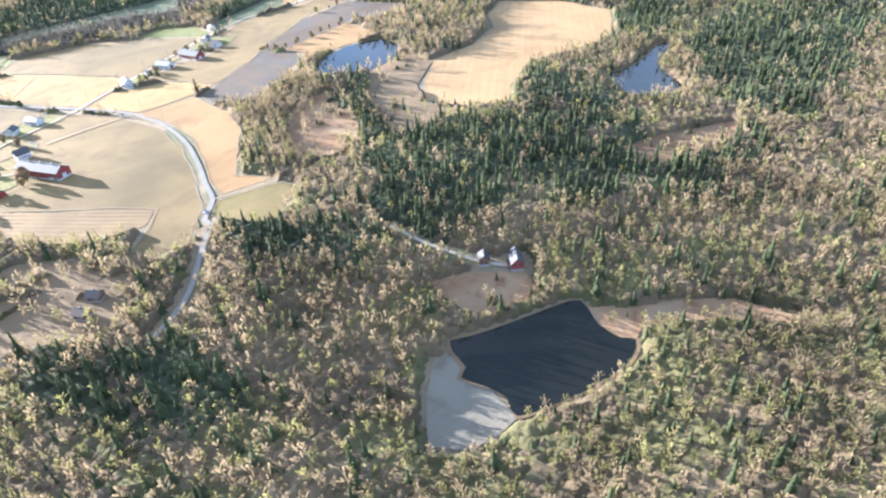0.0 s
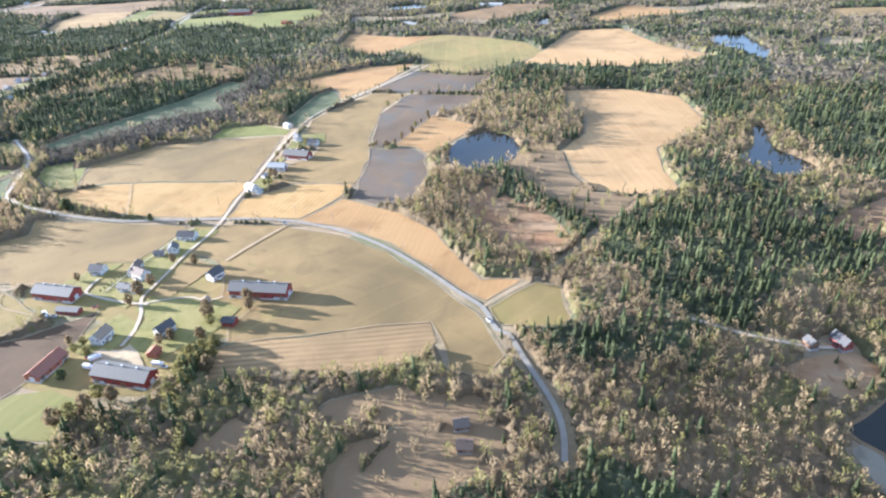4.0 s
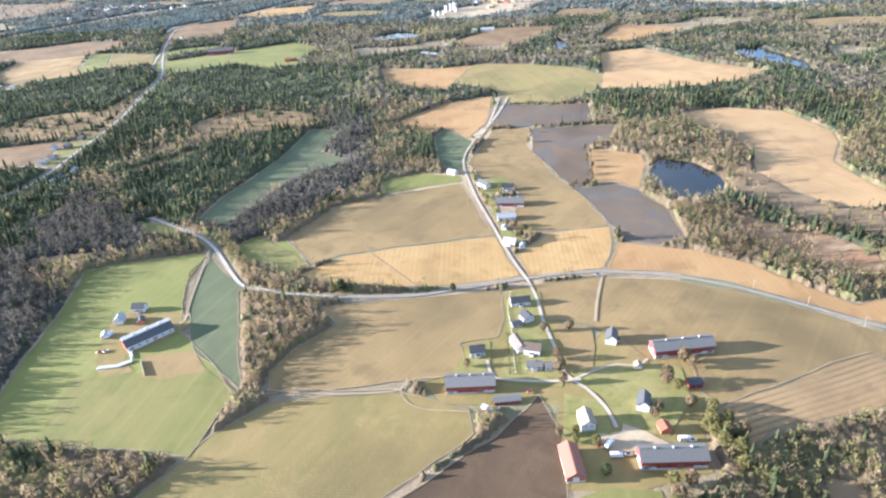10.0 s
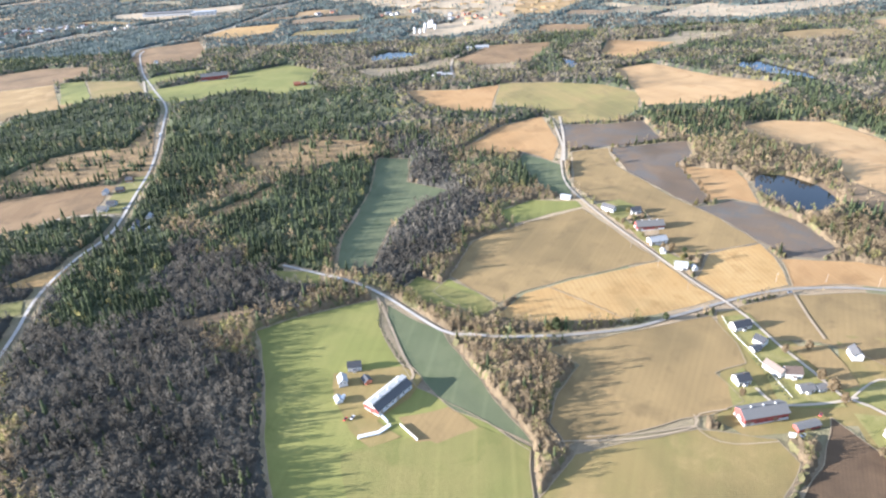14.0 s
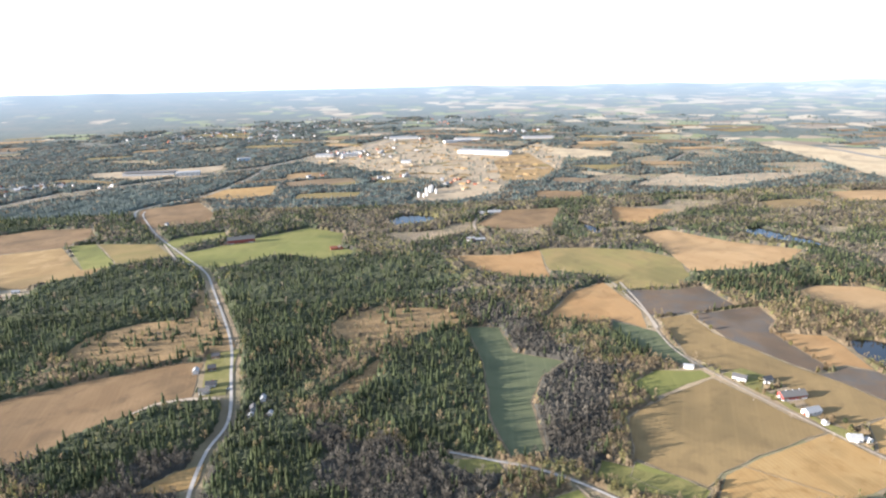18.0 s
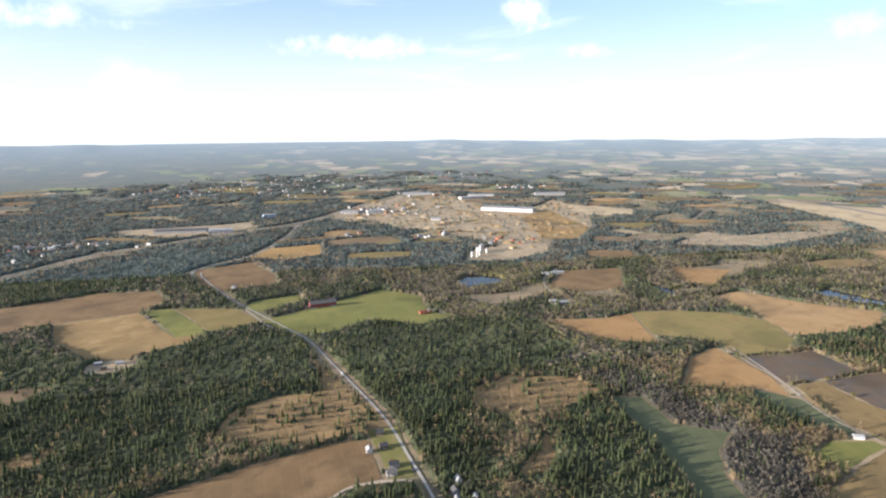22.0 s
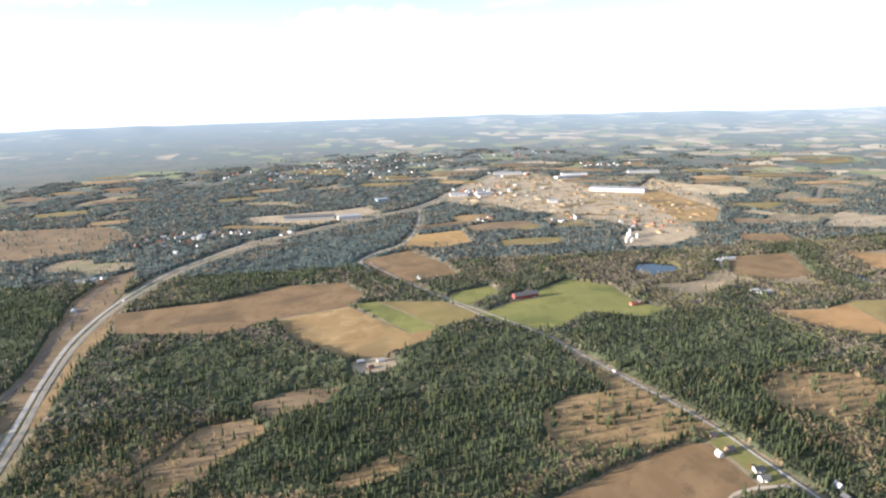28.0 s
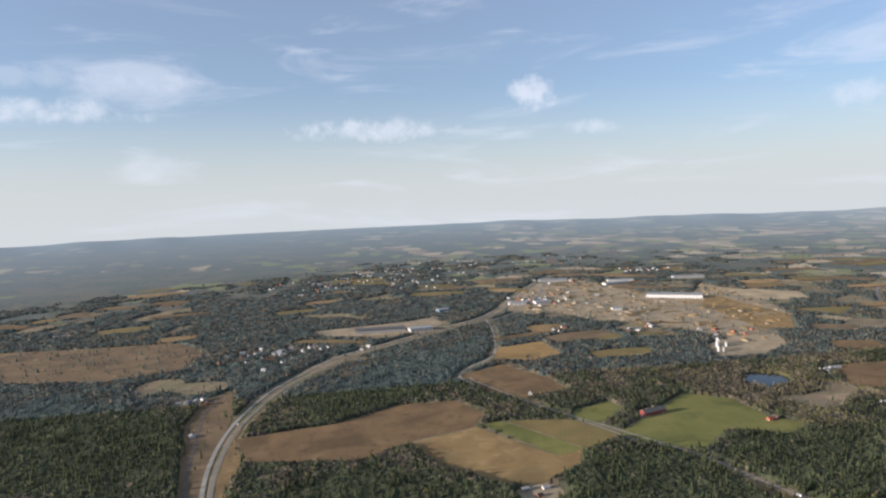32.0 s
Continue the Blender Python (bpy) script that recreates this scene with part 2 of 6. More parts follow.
SOILS = {
    "brown": soil_material("dry_tilled_soil", (0.198, 0.137, 0.058), (0.242, 0.166, 0.070), (0.150, 0.104, 0.046), 65, 5, 0.2, 0.0, 0.012, 0.1),
    "orange": soil_material("ochre_stubble", (0.299, 0.177, 0.072), (0.337, 0.208, 0.088), (0.240, 0.138, 0.055), 25, 5, 0.3, 2.0, 0.012, 0.12),
    "straw": soil_material("straw_stubble", (0.329, 0.205, 0.076), (0.359, 0.235, 0.093), (0.264, 0.156, 0.054), 30, 5, 0.45, 0.0, 0.02, 0.12),
    "pale": soil_material("pale_stubble", (0.337, 0.215, 0.097), (0.392, 0.255, 0.118), (0.272, 0.167, 0.071), 10, 8, 0.25, 1.0, 0.012, 0.12),
    "dark": soil_material("damp_ploughed_soil", (0.128, 0.089, 0.055), (0.099, 0.092, 0.080), (0.152, 0.105, 0.062), 70, 6, 0.12, 0.5, 0.016, 0.0),
    "soil": soil_material("fresh_ploughed_soil", (0.086, 0.056, 0.031), (0.108, 0.071, 0.039), (0.072, 0.047, 0.026), 62, 2.4, 0.5, 0, 0.02, 0.1),
    "tan": soil_material("faded_grass_stubble", (0.216, 0.157, 0.059), (0.173, 0.142, 0.048), (0.255, 0.181, 0.073), 58, 9, 0.22, 0.0, 0.012, 0.12),
    "meadow": soil_material("dry_meadow", (0.147, 0.144, 0.041), (0.187, 0.159, 0.053), (0.121, 0.123, 0.032), 40, 9, 0.2),
    "green": soil_material("spring_grass", (0.165, 0.164, 0.044), (0.200, 0.185, 0.055), (0.140, 0.142, 0.037), 48, 10, 0.18, 0.0, 0.012, 0.1),
    # frosted grass with the shade on it painted into the colour
    "frost": soil_material("shaded_frosted_grass", (0.099, 0.109, 0.054), (0.118, 0.125, 0.063), (0.087, 0.099, 0.046), 48, 10, 0.15),
    "yellow": soil_material("yellowed_meadow", (0.215, 0.176, 0.061), (0.242, 0.176, 0.068), (0.176, 0.129, 0.054), 15, 9, 0.2),
    "brown_red": soil_material("red_brown_soil", (0.164, 0.104, 0.049), (0.220, 0.142, 0.069), (0.112, 0.075, 0.038), 30, 6, 0.2, 0.5, 0.012, 0.08),
    "bright_brown": soil_material("sunlit_ochre_soil", (0.303, 0.202, 0.083), (0.225, 0.144, 0.060), (0.373, 0.256, 0.120), 30, 8, 0.2, 0.5, 0.012, 0.08),
    "grass": soil_material("airfield_grass", (0.42, 0.32, 0.19), (0.48, 0.38, 0.23), (0.36, 0.28, 0.16), 30, 30, 0.1),
    "bog": soil_material("rusty_bog", (0.250, 0.142, 0.070), (0.300, 0.210, 0.120), (0.190, 0.100, 0.050), 0, 14, 0.15, 4.0, 0.03, 0.0),
    "contour": soil_material("contour_ploughed_stubble", (0.237, 0.158, 0.076), (0.281, 0.190, 0.091), (0.184, 0.122, 0.061), 100, 5, 1.5, 2.2, 0.02, 0.0),
    "reed": soil_material("pale_reeds", (0.20, 0.172, 0.125), (0.245, 0.21, 0.152), (0.165, 0.14, 0.10), 0, 14, 0.1, 4.0, 0.03, 0.0),
    "lawn": soil_material("farm_lawn", (0.175, 0.161, 0.049), (0.227, 0.193, 0.071), (0.139, 0.132, 0.037), 30, 12, 0.1, 2.0, 0.06, 0.0),
    "heath": soil_material("brown_heath", (0.178, 0.122, 0.066), (0.227, 0.157, 0.086), (0.130, 0.098, 0.051), 30, 30, 0.1, 2.0, 0.006, 0.0),
    "clearing": soil_material("felled_ground", (0.245, 0.162, 0.073), (0.310, 0.207, 0.096), (0.159, 0.104, 0.052), 0, 5, 0.55, 9.0, 0.03, 0.15),
    "sand": soil_material("gravel_and_sand", (0.37, 0.29, 0.18), (0.28, 0.215, 0.135), (0.46, 0.375, 0.25), 0, 20, 0.25, 6.0, 0.02, 0.1),
}


def parcels(n, l, co, size, seed):
    """Land cut into uneven plots: a random value for each plot."""
    warp = n.new("ShaderNodeTexNoise")
    warp.inputs["Scale"].default_value, warp.inputs["Detail"].default_value = 0.5 / size, 3
    l.new(co, warp.inputs["Vector"])
    shift = n.new("ShaderNodeVectorMath")
    shift.operation = "MULTIPLY_ADD"
    shift.inputs[1].default_value, shift.inputs[2].default_value = (size, size, 0), (seed * 37.0, seed * 91.0, 0)
    l.new(warp.outputs["Color"], shift.inputs[0])
    add = n.new("ShaderNodeVectorMath")
    l.new(shift.outputs[0], add.inputs[0])
    l.new(co, add.inputs[1])
    cells = n.new("ShaderNodeTexVoronoi")
    cells.voronoi_dimensions = "2D"
    cells.inputs["Scale"].default_value = 1 / size
    l.new(add.outputs[0], cells.inputs["Vector"])
    pick_one = n.new("ShaderNodeSeparateColor")
    l.new(cells.outputs["Color"], pick_one.inputs[0])
    return pick_one.outputs[0], pick_one.outputs[1]


def ground_material():
    m, n, l, bsdf = material("forest_floor_and_far_land", 0.95)
    co = n.new("ShaderNodeTexCoord").outputs["Object"]
    wood = blend(n, l, ramp(n, l, noise_node(n, l, co, 0.03, 5, 0.65), 0.38, 0.62), (0.20, 0.155, 0.095), (0.31, 0.245, 0.15))
    wood = blend(n, l, ramp(n, l, noise_node(n, l, co, 0.012, 4, 0.6), 0.45, 0.6), wood, (0.17, 0.155, 0.08))
    one, two = parcels(n, l, co, 130, 1)
    plot = blend(n, l, ramp(n, l, one, 0.15, 0.5), (0.19, 0.15, 0.10), (0.29, 0.215, 0.13))
    plot = blend(n, l, ramp(n, l, one, 0.75, 0.9), plot, (0.40, 0.31, 0.19))
    plot = blend(n, l, ramp(n, l, two, 0.8, 0.85, 0.0, 0.8), plot, (0.15, 0.155, 0.075))
    wood = blend(n, l, ramp(n, l, noise_node(n, l, co, 0.004, 3, 0.5), 0.42, 0.52, 0.0, 0.65), wood, plot)
    grain = noise_node(n, l, co, 0.5, 5, 0.75)
    wood = blend(n, l, 0.5, wood, blend(n, l, grain, (0.15, 0.15, 0.15), (0.85, 0.85, 0.85)), "OVERLAY")
    l.new(wood, bsdf.inputs["Base Color"])
    bump(n, l, bsdf, grain, 0.8, 1.5)
    return m


def far_material():
    """The distant plain: a patchwork of dark woods, fields and hamlets, painted paler with haze towards the hills."""
    m, n, l, bsdf = material("distant_plain", 0.95)
    uv = n.new("ShaderNodeAttribute")
    uv.attribute_name = "way"
    co = n.new("ShaderNodeTexCoord").outputs["Object"]
    split = n.new("ShaderNodeSeparateXYZ")
    l.new(uv.outputs["Vector"], split.inputs[0])
    broad = noise_node(n, l, co, 1 / 1100, 4, 0.55)
    one, two = parcels(n, l, co, 150, 2)
    fine = noise_node(n, l, co, 1 / 40, 5, 0.65)
    fields = blend(n, l, ramp(n, l, one, 0.1, 0.9), (0.22, 0.17, 0.115), (0.47, 0.38, 0.25))
    fields = blend(n, l, ramp(n, l, two, 0.82, 0.86), fields, (0.20, 0.215, 0.10))
    woods = blend(n, l, ramp(n, l, fine, 0.35, 0.65), (0.085, 0.10, 0.085), (0.135, 0.145, 0.115))
    woods = blend(n, l, ramp(n, l, two, 0.5, 0.55, 0.0, 0.5), woods, (0.165, 0.145, 0.11))
    add = n.new("ShaderNodeMath")
    l.new(two, add.inputs[0])
    lean = n.new("ShaderNodeMath")
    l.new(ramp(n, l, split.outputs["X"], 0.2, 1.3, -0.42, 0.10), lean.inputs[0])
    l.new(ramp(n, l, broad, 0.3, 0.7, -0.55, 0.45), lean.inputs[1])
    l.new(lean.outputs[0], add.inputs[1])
    col = blend(n, l, ramp(n, l, add.outputs[0], 0.50, 0.56, 0.0, 0.9), woods, fields)
    # painted haze: the colour fades to blue-grey with distance
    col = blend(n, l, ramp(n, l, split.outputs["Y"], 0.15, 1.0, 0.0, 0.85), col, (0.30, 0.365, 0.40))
    l.new(col, bsdf.inputs["Base Color"])
    return m


def road_material(name, base, edge):
    m, n, l, bsdf = material(name, 0.85)
    co = n.new("ShaderNodeTexCoord").outputs["Object"]
    col = blend(n, l, ramp(n, l, noise_node(n, l, co, 0.06, 4, 0.6), 0.35, 0.65), base, edge)
    col = blend(n, l, 0.3, col, blend(n, l, noise_node(n, l, co, 1.5, 4, 0.7), (0.2, 0.2, 0.2), (0.8, 0.8, 0.8)), "OVERLAY")
    l.new(col, bsdf.inputs["Base Color"])
    return m


def water_material():
    m, n, l, bsdf = material("still_water", 0.06)
    bsdf.inputs["Specular IOR Level"].default_value = 0.5
    bsdf.inputs["IOR"].default_value = 1.33
    co = n.new("ShaderNodeTexCoord").outputs["Object"]
    col = blend(n, l, noise_node(n, l, co, 0.04, 4), (0.006, 0.007, 0.005), (0.010, 0.011, 0.008))
    l.new(col, bsdf.inputs["Base Color"])
    bump(n, l, bsdf, noise_node(n, l, co, 1.2, 3), 0.03, 0.1)
    return m


def tree_material(name, dark, mid, light, rough=0.9, fine=False, clear=0.48):
    m, n, l, bsdf = material(name, rough)
    at = n.new("ShaderNodeAttribute")
    at.attribute_name = "tint"
    co = n.new("ShaderNodeTexCoord").outputs["Object"]
    # tint also carries painted shade: dark low and inside, light at the tops
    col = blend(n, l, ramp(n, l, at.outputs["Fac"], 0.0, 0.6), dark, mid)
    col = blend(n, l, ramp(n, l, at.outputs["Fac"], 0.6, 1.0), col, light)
    patch = ramp(n, l, noise_node(n, l, co, 0.015, 3), 0.35, 0.65, 0.72, 1.25)
    v = n.new("ShaderNodeVectorMath")
    v.operation = "SCALE"
    l.new(col, v.inputs[0])
    l.new(patch, v.inputs["Scale"])
    col = v.outputs[0]
    if fine:      # the tangle of twigs, shade painted into its hollows
        twig = noise_node(n, l, co, 0.55, 6, 0.75)
        col = blend(n, l, ramp(n, l, twig, 0.36, 0.60), blend(n, l, 0.4, col, (0.07, 0.06, 0.045)), col)
        bump(n, l, bsdf, twig, 0.6, 1.6)
    l.new(col, bsdf.inputs["Base Color"])
    through_light = n.new("ShaderNodeBsdfTranslucent")
    l.new(col, through_light.inputs["Color"])
    both = n.new("ShaderNodeMixShader")
    both.inputs[0].default_value = clear
    l.new(bsdf.outputs[0], both.inputs[1])
    l.new(through_light.outputs[0], both.inputs[2])
    l.new(both.outputs[0], n["Material Output"].inputs["Surface"])
    return m


def plain(name, base, rough=0.7, metal=0.0, spread=0.25, scale=0.8):
    m, n, l, bsdf = material(name, rough, metal)
    co = n.new("ShaderNodeTexCoord").outputs["Object"]
    col = blend(n, l, ramp(n, l, noise_node(n, l, co, scale, 5, 0.65), 0.3, 0.7), tuple(c * (1 - spread) for c in base), base)
    rnd = n.new("ShaderNodeObjectInfo").outputs["Random"]
    col = blend(n, l, ramp(n, l, rnd, 0, 1, 0.0, 0.16), col, (0.3, 0.28, 0.25))
    l.new(col, bsdf.inputs["Base Color"])
    return m


MAT = {
    "ground": ground_material(), "far": far_material(), "water": water_material(),
    "asphalt": road_material("worn_asphalt", (0.205, 0.185, 0.155), (0.25, 0.225, 0.185)),
    "pale_asphalt": road_material("light_asphalt", (0.40, 0.365, 0.31), (0.33, 0.30, 0.255)),
    "gravel": road_material("pale_gravel", (0.40, 0.335, 0.25), (0.33, 0.275, 0.20)),
    "concrete": road_material("concrete_carriageway", (0.36, 0.335, 0.29), (0.30, 0.28, 0.245)),
    "rail": road_material("railway_ballast", (0.17, 0.13, 0.11), (0.12, 0.10, 0.09)),
    "track": road_material("earth_track", (0.34, 0.26, 0.165), (0.26, 0.20, 0.125)),
    "verge": road_material("dry_verge", (0.40, 0.30, 0.17), (0.30, 0.25, 0.13)),
    "bank": road_material("hedge_bank", (0.20, 0.16, 0.10), (0.30, 0.23, 0.14)),
    "spruce": tree_material("spruce_needles", (0.059, 0.075, 0.037), (0.090, 0.106, 0.048), (0.141, 0.150, 0.066)),
    "bare": tree_material("bare_twigs", (0.223, 0.167, 0.095), (0.245, 0.185, 0.104), (0.260, 0.195, 0.109)),
    "budding": tree_material("budding_twigs", (0.182, 0.166, 0.065), (0.214, 0.192, 0.072), (0.237, 0.209, 0.077)),
    # darker copy of the bare twigs: the valley's shade is in the colour
    "shaded_alder": tree_material("shaded_bare_twigs", (0.072, 0.064, 0.050), (0.102, 0.090, 0.070), (0.140, 0.121, 0.091), clear=0.3),
    "brush": tree_material("brush_twigs", (0.171, 0.125, 0.070), (0.220, 0.162, 0.090), (0.265, 0.196, 0.110), fine=True, clear=0.2),
    "bud_brush": tree_material("budding_brush_twigs", (0.135, 0.122, 0.052), (0.176, 0.157, 0.064), (0.213, 0.191, 0.078), fine=True, clear=0.2),
    # brush of the same valleys, likewise darkened to stand for shade
    "shaded_alder_brush": tree_material("shaded_brush_twigs", (0.054, 0.052, 0.043), (0.077, 0.073, 0.059), (0.106, 0.097, 0.075), fine=True, clear=0.2),
    "spruce_brush": tree_material("young_spruce_needles", (0.058, 0.070, 0.036), (0.083, 0.095, 0.046), (0.120, 0.124, 0.060), fine=True, clear=0.2),
    # paler, greyer needles and twigs: haze painted into the far trees' colour
    "hazed_spruce": tree_material("hazed_needles", (0.108, 0.134, 0.117), (0.145, 0.174, 0.149), (0.196, 0.220, 0.179)),
    "hazed_bare": tree_material("hazed_twigs", (0.171, 0.141, 0.096), (0.212, 0.174, 0.115), (0.258, 0.212, 0.140)),
    "hazed_alder": tree_material("hazed_alder_twigs", (0.12, 0.118, 0.10), (0.15, 0.145, 0.12), (0.19, 0.18, 0.145)),
    "slash": tree_material("dry_slash", (0.225, 0.146, 0.075), (0.360, 0.256, 0.129), (0.465, 0.350, 0.197)),
    "red_roof": plain("red_metal_roof", (0.27, 0.09, 0.065), 0.6),
    "trunk": plain("bark", (0.14, 0.11, 0.08)),
    "red": plain("barn_red_boards", (0.25, 0.045, 0.034)), "rust": plain("rust_red_boards", (0.36, 0.12, 0.06)),
    "white": plain("white_painted_boards", (0.62, 0.60, 0.56), 0.6, 0, 0.12), "grey": plain("grey_boards", (0.36, 0.36, 0.35)),
    "brown": plain("brown_stained_boards", (0.20, 0.12, 0.07)), "blue": plain("blue_cladding", (0.35, 0.47, 0.60)),
    "dark_roof": plain("dark_slate_roof", (0.045, 0.046, 0.05), 0.55), "grey_roof": plain("grey_fibre_cement_roof", (0.135, 0.127, 0.115), 0.7),
    "light_roof": plain("light_metal_roof", (0.33, 0.33, 0.32), 0.55), "beige_roof": plain("beige_tiled_roof", (0.25, 0.20, 0.145)),
    "tile_roof": plain("orange_tiled_roof", (0.24, 0.08, 0.042)), "brown_roof": plain("brown_tiled_roof", (0.12, 0.085, 0.064)),
    "slate_roof": plain("blue_slate_roof", (0.05, 0.066, 0.085), 0.8), "glass": plain("dark_window_glass", (0.03, 0.035, 0.04), 0.12),
    "stone": plain("whitewashed_foundation", (0.56, 0.55, 0.52)), "car_white": plain("white_car_paint", (0.75, 0.75, 0.74), 0.35),
    "car_red": plain("red_car_paint", (0.50, 0.05, 0.04), 0.35), "tyre": plain("black_rubber", (0.03, 0.03, 0.03)),
    "wrap": plain("white_bale_wrap", (0.80, 0.81, 0.80), 0.35), "wood": plain("grey_weathered_wood", (0.32, 0.27, 0.21)),
}


# ---- the lie of the land ----
def dip(x, y, a, b, c, d):
    return np.exp(-((x - a) / c) ** 2 - ((y - b) / d) ** 2)


FAR_X, FAR_Y, RIM_START, RIM_END, RIM_HEIGHT = -1313.0, 866.0, 5200.0, 8750.0, 160.0


def height(x, y):
    """Metres above the plain: shallow valleys, low swells, and the far hills that close the view."""
    x, y = np.asarray(x, float), np.asarray(y, float)
    z = -18 * dip(x, y, 60, 215, 230, 105) - 9 * dip(x, y, -390, 1120, 170, 260) - 9 * dip(x, y, 120, 1780, 330, 230)
    z = z - 6 * dip(x, y, -330, 230, 130, 90) - 8 * dip(x, y, 230, 560, 110, 200)
    z = z + 0.8 * np.sin(x / 57 + 1.3) * np.cos(y / 71) + 0.9 * np.sin((x + y) / 93)
    r = np.hypot(x - FAR_X, y - FAR_Y)
    s = np.clip((r - RIM_START) / (RIM_END - RIM_START), 0, 1.6)
    return z + RIM_HEIGHT * np.minimum(s, 1) ** 1.25 - 0.3 * np.maximum(r - RIM_END, 0)


def height_at(x, y):
    return float(height(x, y))


def mesh_from(name, verts, faces, mats, attrs=None, mat_index=None, smooth=False):
    """A mesh from arrays; faces is an array of triangles or quads."""
    me = bpy.data.meshes.new(name)
    verts, faces = np.asarray(verts, np.float32), np.asarray(faces, np.int32)
    k = faces.shape[1]
    me.vertices.add(len(verts))
    me.vertices.foreach_set("co", verts.ravel())
    me.loops.add(faces.size)
    me.loops.foreach_set("vertex_index", faces.ravel())
    me.polygons.add(len(faces))
    me.polygons.foreach_set("loop_start", np.arange(0, faces.size, k, dtype=np.int32))
    for mat in mats:
        me.materials.append(mat)
    if mat_index is not None:
        me.polygons.foreach_set("material_index", np.asarray(mat_index, np.int32))
    me.update(calc_edges=True)
    me.validate()
    for key, values in (attrs or {}).items():
        values = np.asarray(values, np.float32)
        a = me.attributes.new(key, "FLOAT" if values.ndim == 1 else "FLOAT_VECTOR", "POINT")
        a.data.foreach_set("value" if values.ndim == 1 else "vector", values.ravel())
    if smooth:
        me.polygons.foreach_set("use_smooth", np.ones(len(faces), bool))
    return me


def steps(low, high, near, grow=1.35, reach=9600):
    """Grid lines, even inside and ever wider outside."""
    inner = list(np.arange(low, high + 1, near))
    for sign, edge in ((-1, inner[0]), (1, inner[-1])):
        d, p = near, edge
        while abs(p) < reach:
            d = min(d * grow, 140)
            p += sign * d
            inner.append(p)
    return np.array(sorted(inner))


def build_ground():
    gx, gy = steps(-1900, 1720, 20), steps(-60, 3000, 20)
    X, Y = np.meshgrid(gx, gy)
    v = np.stack([X.ravel(), Y.ravel(), height(X, Y).ravel()], 1)
    i = np.arange(len(gx) * len(gy)).reshape(len(gy), len(gx))
    f = np.stack([i[:-1, :-1], i[:-1, 1:], i[1:, 1:], i[1:, :-1]], -1).reshape(-1, 4)
    ob = new("ground", mesh_from("ground", v, f, [MAT["ground"]], smooth=True))
    tagged(ob, "brown forest floor and rough grass of a wide flat countryside", "ground", kind="structure")
    # the far plain, laid just over the ground sheet
    az, rr = np.radians(np.linspace(-50, 140, 300)), np.linspace(0, 1, 60)
    A, S = np.meshgrid(az, rr)
    R = 3700 + S * (RIM_END - 3700)
    X, Y = FAR_X + R * np.sin(A), FAR_Y + R * np.cos(A)
    Z = height(X, Y) + 1.5
    ridge = np.clip((S - 0.72) / 0.26, 0, 1) * (9 * np.sin(A * 9) + 7 * np.sin(A * 23 + 1) + 5 * np.sin(A * 61) + 60 * np.clip((A - 0.95) * 1.6, 0, 1))
    v = np.stack([X.ravel(), Y.ravel(), (Z + np.maximum(ridge, 0)).ravel()], 1)
    i = np.arange(A.size).reshape(A.shape)
    f = np.stack([i[:-1, :-1], i[:-1, 1:], i[1:, 1:], i[1:, :-1]], -1).reshape(-1, 4)
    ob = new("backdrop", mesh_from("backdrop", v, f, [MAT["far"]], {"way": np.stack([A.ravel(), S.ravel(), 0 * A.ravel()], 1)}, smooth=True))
    tagged(ob, "distant plain of woods and fields, coloured paler and bluer for haze towards low hills", "distant land", kind="structure")


build_ground()

